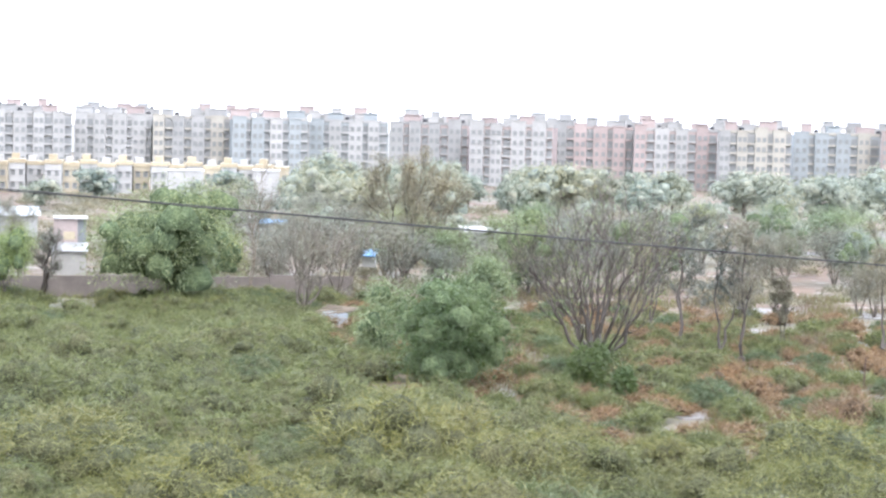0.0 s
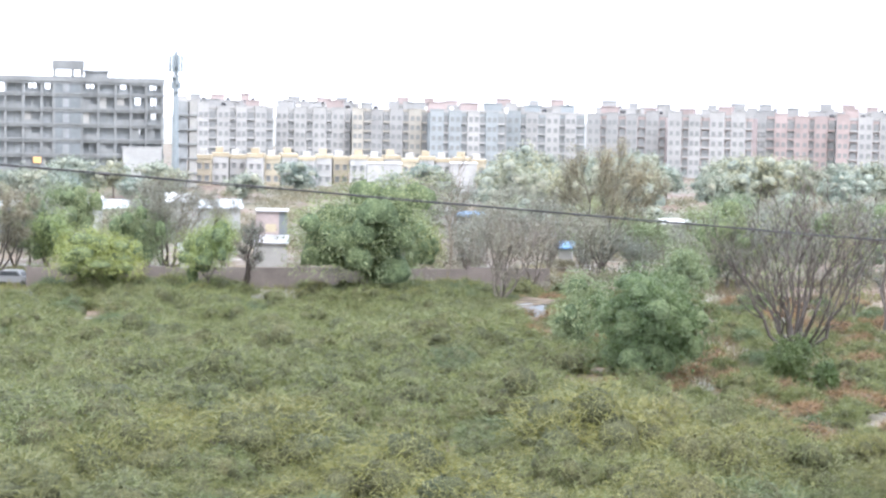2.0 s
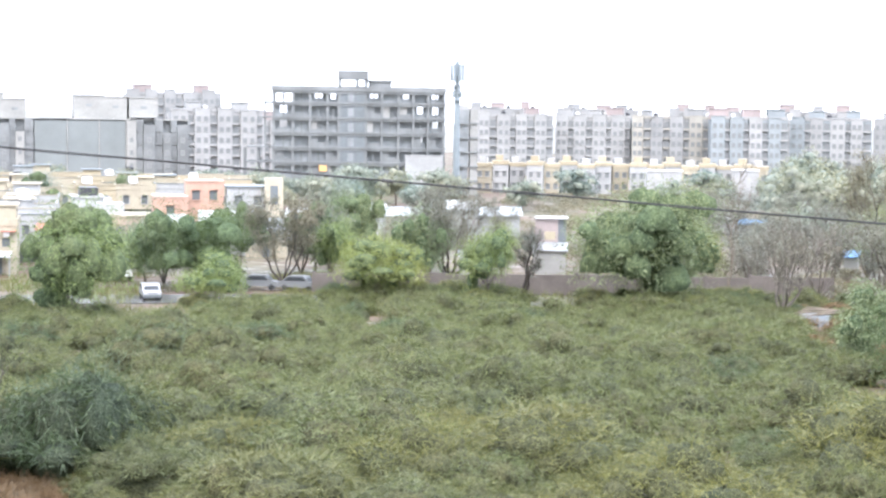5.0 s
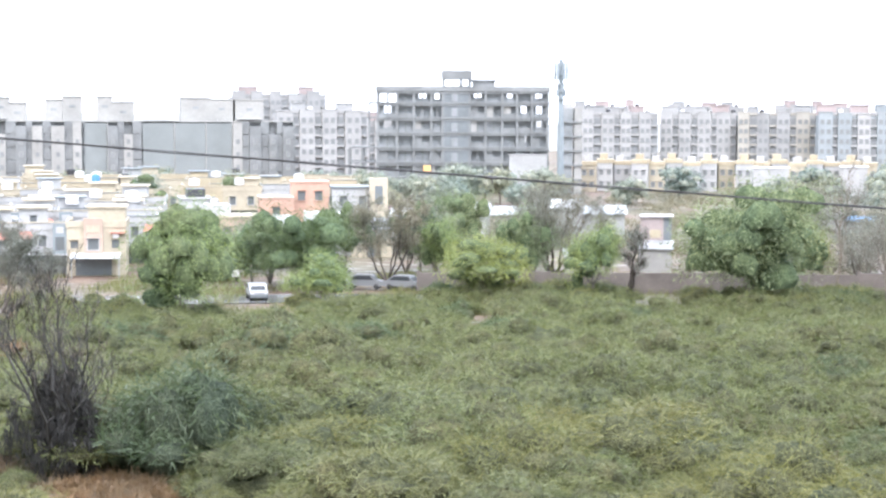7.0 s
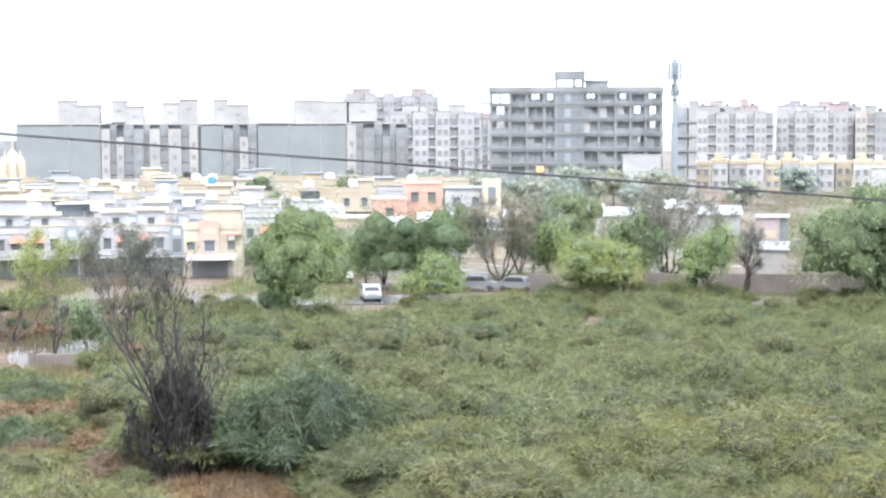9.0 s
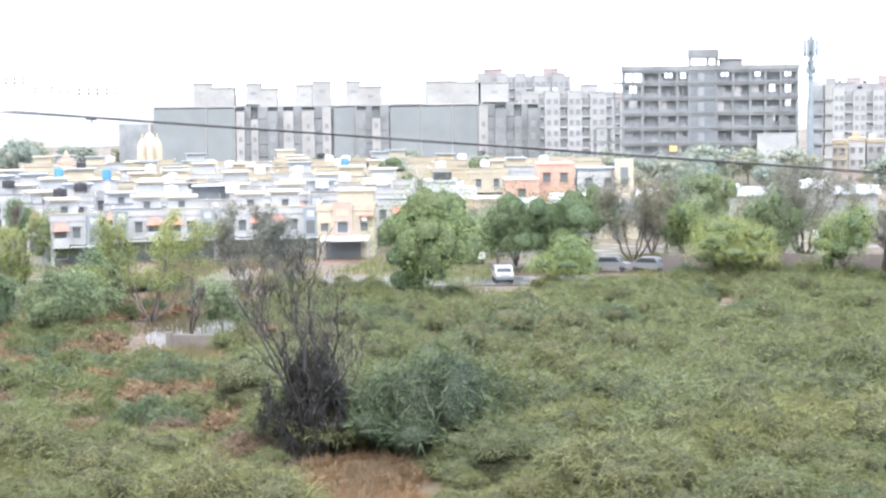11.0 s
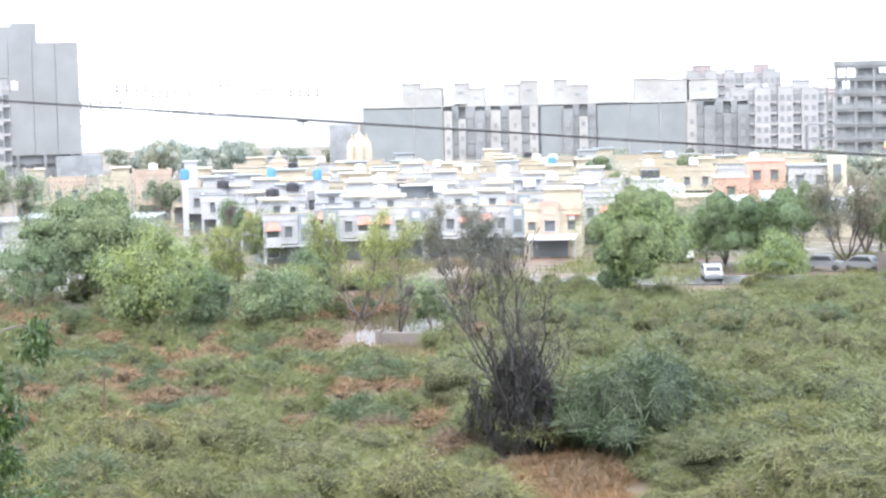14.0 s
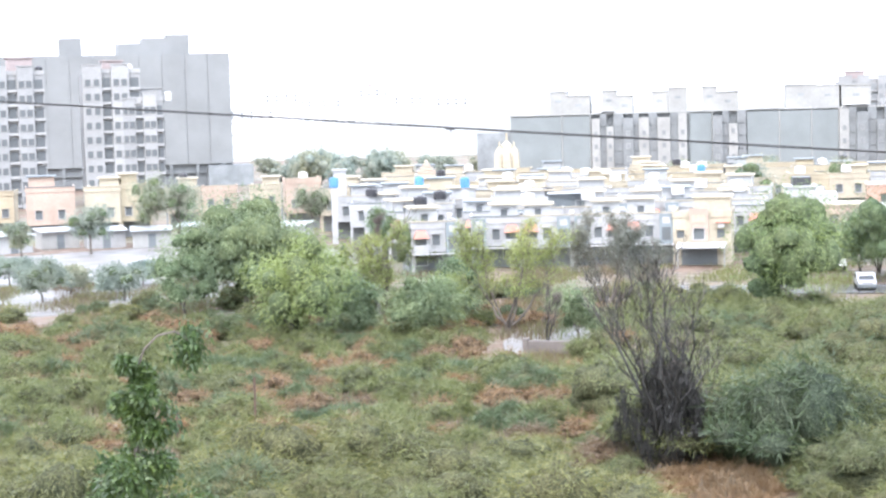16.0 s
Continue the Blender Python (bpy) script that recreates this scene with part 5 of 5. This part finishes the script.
bare_tree("sparse_tree", 21.5, 140, 7.6, 5.0, "half-bare tree with sparse yellow-green leaves", 30, BARK, LIME, 1900, 4, 4, 0.45, 0.35, 0.12, 0.34)
leafy_tree("neem_tree", 20.4, 186, 5.8, 5.6, GREEN, "round dark green tree before the houses", 31, 1800, lobes=10, crown_low=0.14)
leafy_tree("neem_tree", 21.4, 184, 7.2, 3.0, GREEN, "small green tree before the houses", 311, 900, lobes=7, crown_low=0.45)
leafy_tree("acacia_tree", 20.1, 129, 4.8, 6.2, GREEN, "low green bushy tree", 32, 2200, lobes=12, crown_low=0.08)
leafy_tree("acacia_tree", 22.3, 133, 4.6, 4.2, GREEN, "low green bushy tree", 33, 1500, lobes=9, crown_low=0.08)
leafy_tree("neem_tree", 25.9, 154, 10.2, 13.6, GREEN, "large full green tree by the wet flat", 34, 4600, lobes=24, crown_low=0.12, length=0.5, width=0.13)
bare_tree("bare_tree", 16.1, 122, 4.4, 2.2, "small dark leafless sapling by the yard", 35, BARK_BLACK, None, 0, 2, 3, 0.5, 0.3, 0.1)
bare_tree("bare_tree", 21.3, 141, 8.4, 1.2, "thin dead upright branch", 36, BARK_BLACK, None, 0, 1, 2, 0.3, 0.5, 0.06)
leafy_tree("acacia_tree", 15.0, 128, 4.0, 4.6, GREEN, "low grey-green bushy tree by the yard", 37, 1300, lobes=9, crown_low=0.06)
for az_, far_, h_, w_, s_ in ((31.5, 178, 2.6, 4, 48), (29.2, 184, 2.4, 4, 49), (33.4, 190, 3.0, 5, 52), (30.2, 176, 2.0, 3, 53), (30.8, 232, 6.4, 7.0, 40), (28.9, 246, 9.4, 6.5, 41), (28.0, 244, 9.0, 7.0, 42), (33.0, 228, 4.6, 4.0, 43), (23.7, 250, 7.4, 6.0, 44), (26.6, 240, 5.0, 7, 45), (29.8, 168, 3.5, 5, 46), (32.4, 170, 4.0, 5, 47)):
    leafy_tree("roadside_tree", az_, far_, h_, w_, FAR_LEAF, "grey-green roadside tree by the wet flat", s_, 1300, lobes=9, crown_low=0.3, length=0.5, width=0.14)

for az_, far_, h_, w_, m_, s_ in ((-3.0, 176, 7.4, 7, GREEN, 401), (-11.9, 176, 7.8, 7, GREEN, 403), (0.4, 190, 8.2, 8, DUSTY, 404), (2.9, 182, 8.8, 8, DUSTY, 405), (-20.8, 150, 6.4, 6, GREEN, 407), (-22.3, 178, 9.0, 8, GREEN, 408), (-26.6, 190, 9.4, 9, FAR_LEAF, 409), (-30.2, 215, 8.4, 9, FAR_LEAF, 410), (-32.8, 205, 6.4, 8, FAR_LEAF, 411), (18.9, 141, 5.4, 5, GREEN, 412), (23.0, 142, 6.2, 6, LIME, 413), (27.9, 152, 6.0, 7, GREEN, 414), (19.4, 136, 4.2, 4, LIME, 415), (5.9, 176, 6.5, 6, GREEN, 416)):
    leafy_tree("hedge_tree", az_, far_, h_, w_, m_, "%s tree in the tree line" % {"neem_leaf": "dull green rounded", "dusty_brown_leaf": "dusty brown-leaved", "haze_pale_leaf": "grey-green rounded", "young_leaf": "light yellow-green"}[m_.name], s_, 1300, lobes=10, length=0.46, width=0.12)

# the black dead tree hung with dry pods
BT = bare_tree("dead_tree", 11.75, 80.7, 9.9, 5.2, "black half-dead tree hung with dark dry pods", 50, BARK_BLACK, None, 0, 9, 4, 0.3, 0.4, 0.11, 0.2, 99.3, 1500, 0.1, -1.0, 1.1)
rng = np.random.default_rng(51)
n, tufts = 10000, 150
zz = 0.5 + 4.3 * rng.uniform(0, 1, tufts) ** 0.9
aa = rng.uniform(0, 2 * np.pi, tufts)
rr_ = (0.35 + 1.2 * np.sin(np.clip(zz / 5.2, 0, 1) * np.pi)) * np.sqrt(rng.uniform(0.02, 1, tufts))
seat = np.stack([rr_ * np.cos(aa) - 0.14 * zz + 0.2, rr_ * np.sin(aa), zz], 1)
root = seat[rng.integers(0, tufts, n)] + rng.normal(0, 1, (n, 3)) * np.array([0.13, 0.13, 0.34])
v, f = leaves(rng, root, np.tile([0, 0, -1.0], (n, 1)), 0.24, 0.05, 0.6, 0.8)
part("pod_growth", array_mesh("pod_growth", v, f, POD), None, BT, "black hanging dry pods")
for px, py, pz in ((-2.6, -0.3, 3.3), (-2.3, -0.5, 2.6), (-1.9, -0.4, 1.8), (-1.5, -0.6, 1.1), (0.9, -0.4, 2.9), (1.0, -0.5, 1.5), (-2.8, 0.1, 2.0)):
    n = 170
    root = np.array([px, py, pz]) + rng.normal(0, 1, (n, 3)) * np.array([0.17, 0.17, 0.38])
    v, f = leaves(rng, root, np.tile([0, 0, -1.0], (n, 1)), 0.32, 0.045, 0.8, 0.35)
    tagged(part("hanging_pod", array_mesh("hanging_pod", v, f, POD), None, BT), kind="stuff")
    part("twig", Mesh().tube((px, py, pz + 0.35), (-0.1, 0, pz - 0.3), 0.025, 0.045, 4), BARK_BLACK, BT)

# the glossy-leaved tree close to the window
NT = thing("glossy_tree", 29.65, 45, "bright wet glossy-leaved young tree with a drooping shoot", "tree")
rng = np.random.default_rng(60)
m, ends = Mesh(), []
pts_ = [Vector((0.0, 0, -0.2)), Vector((0.05, 0, 4)), Vector((-0.05, 0.1, 7)), Vector((0.1, 0, 9.2)), Vector((0.35, 0, 10.4))]
for p, q, r_ in zip(pts_, pts_[1:], (0.2, 0.16, 0.11, 0.06)):
    m.tube(p, q, r_, r_ * 0.75, 8)
arc = [Vector((0.1, 0, 10.3)), Vector((0.3, -0.1, 10.85)), Vector((0.65, -0.15, 11.2)), Vector((1.1, -0.2, 11.3)), Vector((1.4, -0.2, 11.1)), Vector((1.6, -0.2, 10.6))]
for p, q in zip(arc, arc[1:]):
    m.tube(p, q, 0.03, 0.025, 5)
part("trunk", m, BARK, NT)
cl = []
for zc, ww in ((10.2, 0.34), (9.6, 0.46), (9.0, 0.5), (8.4, 0.58), (7.7, 0.8), (7.0, 1.1), (6.2, 1.3), (5.2, 1.5), (4.0, 1.7)):
    for _ in range(4):
        cl.append((rng.normal(0.05, ww * 0.55), rng.normal(0, ww * 0.5), zc + rng.normal(0, 0.3), ww * 0.42))
cl = np.array(cl)
p, o = lobe_points(rng, 15000, cl[:, :3], np.repeat(cl[:, 3:] * 1.25, 3, 1), -0.9)
v1 = leaves(rng, p, o, 0.15, 0.075, 0.6)
root = np.array([1.45, -0.2, 10.85]) + rng.normal(0, 1, (620, 3)) * np.array([0.2, 0.2, 0.28])
v2 = leaves(rng, root, np.tile([0, 0, -0.6], (620, 1)), 0.16, 0.07, 0.6)
v3 = cores(rng, cl[8:, :3], np.repeat(cl[8:, 3:], 3, 1), 0.6)
part("crown", array_mesh("crown", *join(v1, v2, v3), GLOSSY), None, NT)
for px, pz in ((0.75, 9.3), (0.9, 8.9), (-0.8, 8.0)):
    v, f = leaves(rng, np.array([px, 0, pz]) + rng.normal(0, 0.14, (90, 3)), np.tile([0.3, 0, -0.5], (90, 1)), 0.16, 0.07, 0.5)
    part("leaf_spray", array_mesh("leaf_spray", v, f, GLOSSY), None, NT)

# ---- dusty brush behind the wall ----
def noise_pick(p):
    """Where a lumpy field is high, so that a crown has clumps and gaps."""
    q = np.sin(p[:, 0] * 2.3 + 1) + np.sin(p[:, 1] * 2.6) + np.sin(p[:, 2] * 2.1 + p[:, 0])
    return q > 0.3


DV = []
for k in range(5):
    rng = np.random.default_rng(400 + k)
    mm, ee = Mesh(), []
    for i in range(5):
        a_ = math.tau * i / 5 + float(rng.uniform(-0.4, 0.4))
        limbs(rng, mm, Vector((0, 0, -0.2)), Vector((math.cos(a_) * 0.4, math.sin(a_) * 0.4, 1)).normalized(), 2.4, 0.1, 2, ee, 0.65, 0.2, thin=0.02)
    e = np.array([tuple(p) for p in ee])
    e = e * np.array([1, 1, 7.0 / e[:, 2].max()])
    mm.v = [(x_, y_, z_ * 7.0 / max(q[2] for q in ee)) for x_, y_, z_ in mm.v]
    nb = 4200
    root = e[rng.integers(0, len(e), nb)] + rng.normal(0, 0.6, (nb, 3))
    shell = unit(rng.normal(0, 1, (nb, 3))) * rng.uniform(0.5, 1.0, (nb, 1)) * np.array([2.6, 2.6, 2.6]) + np.array([0, 0, 4.3])
    lump = noise_pick(shell)
    root = np.where(lump[:, None], shell, root)
    root[:, 2] = np.maximum(root[:, 2], 0.6)
    DV.append((array_mesh("crown", *leaves(rng, root, rng.normal(0, 1, (nb, 3)), 0.32, 0.062, 0.2), DUSTY), array_mesh("crown", *leaves(rng, root, rng.normal(0, 1, (nb, 3)), 0.33, 0.068, 0.2), GREEN), mm.data("trunk", BARK)))
br = random.Random(41)


def brush_tree(az, far, h, wide=1.0, green=False):
    v = br.choice(DV)
    t = thing("brush_tree", az, far, "twiggy %s brush tree behind the wall" % ("dull green" if green else "dusty brown"), "tree", br.uniform(0, 360), 0, "brush trees")
    for nm, me in (("crown", v[1] if green else v[0]), ("trunk", v[2])):
        ob = part(nm, me, None, t)
        ob.scale = (h / 7 * wide, h / 7 * wide, h / 7)


for a0, a1, f0, f1, h0, h1, n in ((-10, -25, 172, 200, 4, 7, 20), (-11, -34, 200, 262, 4.5, 7.5, 34), (-1, -10, 172, 200, 4.5, 7.5, 14), (9, -1, 176, 196, 4, 6, 9), (-24, -34.5, 160, 200, 3, 6, 7)):
    for _ in range(n):
        a_ = br.uniform(min(a0, a1), max(a0, a1))
        if -8.6 < a_ < -6.0 and f1 < 210:
            continue
        brush_tree(a_, br.uniform(f0, f1), br.uniform(h0, h1), br.uniform(0.9, 1.4), br.random() < 0.35)

# ---- grey distant trees, rain haze painted into their colour ----
FT = []
for k in range(5):
    rng = np.random.default_rng(70 + k)
    lob = 30
    c = unit(rng.normal(0, 1, (lob, 3))) * rng.uniform(0.2, 0.75, (lob, 1)) * np.array([5, 5, 3.9]) + np.array([0, 0, 4.2])
    rad = rng.uniform(0.8, 1.7, (lob, 1)) * np.array([1, 1, 0.85])
    p, o = lobe_points(rng, 2200, c, rad, -0.7)
    ins = cores(rng, c, rad, 0.66, 7, 4)
    v, f = join(leaves(rng, p, o, 0.62, 0.14, loose=1.3), ins)
    mm, ee = Mesh(), []
    limbs(rng, mm, Vector((0, 0, -0.3)), Vector((0, 0, 1)), 2.2, 0.25, 1, ee, 0.7, 0.3)
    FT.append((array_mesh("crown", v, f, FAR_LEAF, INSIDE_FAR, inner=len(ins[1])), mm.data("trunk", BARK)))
fr_ = random.Random(77)


def far_tree(az, far, h, wide=1.0, group="distant trees"):
    crown, trunk = fr_.choice(FT)
    t = thing("distant_tree", az, far, "distant tree painted pale with rain haze", "tree", fr_.uniform(0, 360), 0, group)
    k = h / 8.6
    for nm, me in (("crown", crown), ("trunk", trunk)):
        ob = part(nm, me, None, t)
        ob.scale = (k * wide, k * wide, k)


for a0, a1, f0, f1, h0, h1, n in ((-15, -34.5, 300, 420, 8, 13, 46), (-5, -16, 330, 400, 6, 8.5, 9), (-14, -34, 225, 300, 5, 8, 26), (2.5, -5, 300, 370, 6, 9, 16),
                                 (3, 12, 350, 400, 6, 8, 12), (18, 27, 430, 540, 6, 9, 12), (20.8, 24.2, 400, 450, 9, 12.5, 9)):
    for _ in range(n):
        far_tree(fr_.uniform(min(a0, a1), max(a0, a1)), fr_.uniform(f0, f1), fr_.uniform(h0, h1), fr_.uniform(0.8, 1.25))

# the farthest tree lines, rain haze painted as one pale grey
HAZE_GREY = surface("haze_pale_distance", (0.4, 0.415, 0.415), 0.95, 0.93, 0.02, 0.3, 0.0)
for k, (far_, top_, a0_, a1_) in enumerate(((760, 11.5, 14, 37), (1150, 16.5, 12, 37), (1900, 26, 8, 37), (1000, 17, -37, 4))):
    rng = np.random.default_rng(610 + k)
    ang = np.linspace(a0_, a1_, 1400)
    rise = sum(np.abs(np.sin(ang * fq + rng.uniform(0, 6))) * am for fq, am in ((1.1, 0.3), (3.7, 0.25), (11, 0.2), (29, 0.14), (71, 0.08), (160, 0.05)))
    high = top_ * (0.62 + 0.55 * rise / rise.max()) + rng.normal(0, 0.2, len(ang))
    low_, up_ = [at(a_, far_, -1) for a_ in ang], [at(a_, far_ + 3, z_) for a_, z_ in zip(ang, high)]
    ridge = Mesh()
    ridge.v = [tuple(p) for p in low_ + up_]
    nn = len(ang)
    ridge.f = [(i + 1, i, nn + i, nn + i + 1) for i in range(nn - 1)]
    tagged(new("backdrop", ridge.data("backdrop", HAZE_GREY)), "faint line of distant trees lost in the rain", "backdrop", "", "structure")

# ---- the scrub ----
SV = {}
MASS = {"shrub": INSIDE, "blue": INSIDE, "deep": INSIDE_DEEP, "rust": INSIDE_RUST}
for key, mat_, cnt, r0, h0 in (("shrub", SHRUB, 7, 4.2, 4.0), ("blue", SHRUB_BLUE, 3, 3.4, 3.0), ("deep", SHRUB_DEEP, 2, 3.4, 3.4), ("rust", SHRUB_RUST, 3, 1.7, 1.5)):
    for k in range(cnt):
        rng = np.random.default_rng(200 + k + 17 * len(key))
        stem, ee = Mesh(), []
        for _ in range(4):
            a_ = rng.uniform(0, 6.28)
            limbs(rng, stem, Vector((0, 0, -0.2)), Vector((math.cos(a_), math.sin(a_), 0.8)).normalized(), h0 * 0.45, 0.06, 1, ee, 0.6, 0.1, 4)
        v, f, ni = shrub_arrays(rng, r0, h0, 4600 if key != "rust" else 1500, 0.4 if key != "rust" else 0.3, 0.034, lobes=18 if key != "rust" else 9)
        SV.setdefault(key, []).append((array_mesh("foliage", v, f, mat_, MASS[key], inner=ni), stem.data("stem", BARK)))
sr = random.Random(90)
LABELS = {"shrub": "feathery yellow-green thorn shrub in the scrub", "blue": "dark grey-green thorn shrub in the scrub", "rust": "rust-brown dry shrub in the scrub"}


def shrub(key, az, far, k=1.0, kz=1.0):
    me, st = sr.choice(SV[key])
    t = thing("shrub", az, far, LABELS[key], "shrub", sr.uniform(0, 360), -0.1, "scrub")
    for nm, dat in (("foliage", me), ("stem", st)):
        ob = part(nm, dat, None, t)
        ob.scale = (k, k, k * kz)


def cover(az, far):
    """What grows where: thick scrub, thin scrub with rusty grass, or open ground."""
    if az < -17.5 and far > max(84, 93 + (az + 22) * (4 if az > -22 else 0.8)):
        return "open"
    if -17.5 <= az < -15.5 and far > 122:
        return "thin"
    if az > 13.5 and far > 78:
        return "left"
    if 8.3 < az < 12.5 and far < 80 or 9.2 < az < 13.4 and 75.5 < far < 84:
        return "bare"
    if far > 146:
        return "edge"
    return "scrub"


CLEAR = [(at(5.75, 152), 6.5), (at(5.75, 141), 5.0), (at(5.9, 133), 3.5), (at(25.9, 87.5), 3.2), (at(23.3, 86), 3.0), (at(21.8, 85), 2.8), (at(24.6, 84.8), 2.6), (at(18.7, 82.5), 2.2), (at(16.3, 118), 4.0), (at(16.3, 125), 5.0), (at(16.4, 132), 5.0)]
spots, tries = [], 0
while len(spots) < 1500 and tries < 30000:
    tries += 1
    az_ = sr.uniform(-35.5, 35.5)
    far_ = math.sqrt(sr.uniform(66 ** 2, 165 ** 2))
    zone = cover(az_, far_)
    if far_ > 146 and (az_ > 9 or 0 < az_ and far_ > 155 or -8.6 < az_ < -6.4):
        continue
    if zone == "bare":
        continue
    if zone == "open" and sr.random() < 0.82:
        continue
    if zone == "thin" and sr.random() < 0.6:
        continue
    if zone == "left" and sr.random() < 0.35:
        continue
    if zone == "edge" and sr.random() < (0.5 if az_ > 0 else 0.2):
        continue
    p = at(az_, far_)
    if any((p - q).length < r_ for q, r_ in CLEAR):
        continue
    gap = 4.3 if zone == "scrub" else 2.4
    gap = 2.2 if zone == "left" else 3.0 if far_ < 80 else 2.8 if far_ > 128 else gap
    if any((p - q).length < gap for q, *_ in spots):
        continue
    spots.append((p, az_, far_, zone))
spots.sort(key=lambda s: s[2])
field = []
for i, (p, az_, far_, zone) in enumerate(spots):
    if zone in ("left", "open", "thin"):
        key = sr.choices(("shrub", "blue", "rust"), (0.47, 0.14, 0.39))[0]
        k = (sr.uniform(0.24, 0.44) * (1.5 if sr.random() < 0.3 else 1.0) if key != "rust" else sr.uniform(0.6, 1.0)) * (1.15 if far_ < 84 else 1.0)
    else:
        key = sr.choices(("shrub", "blue", "rust"), (0.93, 0.06, 0.01))[0]
        k = sr.uniform(0.55, 1.3) * (0.5 if far_ < 77 and 7 < az_ < 15 else 0.8 if far_ < 79 else 1.0 if far_ < 112 else 0.8 if far_ < 130 else 0.5)
    if i < 130:
        shrub(key, az_, far_, k, sr.uniform(0.75, 1.05))
    else:
        field.append((p, key, k))
for a0_, a1_, f0_, f1_, n_ in ((-16, -0.5, 155, 166, 64), (-16, -11, 150, 164, 26), (0, 4.6, 150, 157, 9), (8.8, 13, 146, 156, 8), (9.5, 23, 148, 164, 30), (22, 34, 140, 160, 26)):
    for _ in range(n_):
        q_ = sr.uniform(a0_, a1_)
        if not -8.6 < q_ < -6.4:
            shrub(sr.choice(("shrub", "blue", "shrub")), q_, sr.uniform(f0_, f1_), sr.uniform(0.24, 0.5), sr.uniform(0.8, 1.2))
LABELS["deep"] = "big dark blue-green thorn shrub beside the dead tree"
shrub("deep", 7.9, 80.5, 1.4, 1.15)
shrub("deep", 6.6, 82.5, 1.15, 1.1)
shrub("deep", 9.6, 83, 0.8, 1.0)
for _ in range(95):
    field.append((at(sr.uniform(8.4, 12.4), sr.uniform(68, 80)), "rust", sr.uniform(0.2, 0.38)))
for _ in range(60):
    field.append((at(sr.uniform(-34.5, -24.5), sr.uniform(98, 150)), "rust", sr.uniform(0.3, 0.65)))
shrub("rust", -32.6, 100.6, 1.4, 1.2)
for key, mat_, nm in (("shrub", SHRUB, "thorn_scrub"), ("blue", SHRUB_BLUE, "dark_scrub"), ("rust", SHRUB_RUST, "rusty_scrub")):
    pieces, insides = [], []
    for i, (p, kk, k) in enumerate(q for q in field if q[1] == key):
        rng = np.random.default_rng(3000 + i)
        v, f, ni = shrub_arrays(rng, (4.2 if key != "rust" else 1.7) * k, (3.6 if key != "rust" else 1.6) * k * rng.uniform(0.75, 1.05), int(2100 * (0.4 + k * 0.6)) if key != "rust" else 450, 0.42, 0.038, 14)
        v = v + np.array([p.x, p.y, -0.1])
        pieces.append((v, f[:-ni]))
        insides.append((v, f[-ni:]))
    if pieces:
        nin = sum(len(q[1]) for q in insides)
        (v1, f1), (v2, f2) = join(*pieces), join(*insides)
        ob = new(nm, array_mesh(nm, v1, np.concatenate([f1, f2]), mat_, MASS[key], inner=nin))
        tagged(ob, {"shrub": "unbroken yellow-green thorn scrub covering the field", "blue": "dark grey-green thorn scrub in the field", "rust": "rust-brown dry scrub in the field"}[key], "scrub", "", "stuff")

# paler scrub and weeds over the waste ground beyond the wall
rng = np.random.default_rng(808)
pieces = []
wr = random.Random(12)
for _ in range(440):
    a_, f_ = wr.uniform(-35, -8.5), wr.uniform(172, 420)
    if wr.random() < 0.4:
        a_, f_ = wr.uniform(-12, 3), wr.uniform(205, 390)
    k = wr.uniform(0.5, 1.1)
    c_ = rng.normal(0, 1.5 * k, (5, 3)) * np.array([1.3, 1.3, 0]) + np.array([0, 0, 0.6 * k])
    p, o = lobe_points(rng, 450, c_, np.tile([1.5 * k, 1.5 * k, 0.8 * k], (5, 1)), -0.1)
    v, f = leaves(rng, p, o, 0.5, 0.1)
    w_ = at(a_, f_)
    pieces.append((v + np.array([w_.x, w_.y, 0]), f))
tagged(new("waste_scrub", array_mesh("waste_scrub", *join(*pieces), DUSTY)), "dusty grey-green weeds over the waste ground", "scrub", "", "stuff")

# rusty and olive grass
for nm, lab, zone_ok, n, mat_, seed in (("rust_grass", "rust-red wet grass between the shrubs", ("left", "bare", "open", "thin"), 120000, SHRUB_RUST, 5), ("olive_grass", "olive grass tufts between the shrubs", ("left", "edge", "thin", "open", "scrub"), 90000, SHRUB, 6)):
    rng = np.random.default_rng(seed)
    az_ = rng.uniform(-35.5, 35.5, n * 3)
    far_ = np.sqrt(rng.uniform(66 ** 2, 188 ** 2, n * 3))
    clump = np.sin(az_ * 2.1 + seed) + np.sin(far_ * 0.31 + az_) + rng.normal(0, 0.5, n * 3)
    keep = np.array([cover(a_, f_) in zone_ok for a_, f_ in zip(az_, far_)]) & (clump > 0.2)
    az_, far_ = np.radians(az_[keep][:n]), far_[keep][:n]
    root = np.stack([-np.sin(az_) * far_, np.cos(az_) * far_, np.zeros(len(az_)) - 0.05], 1)
    v, f = leaves(rng, root, np.tile([0, 0, 1.6], (len(root), 1)), 0.75, 0.06, 0.0, 0.6)
    tagged(new(nm, array_mesh(nm, v, f, mat_)), lab, "grass", "", "stuff")
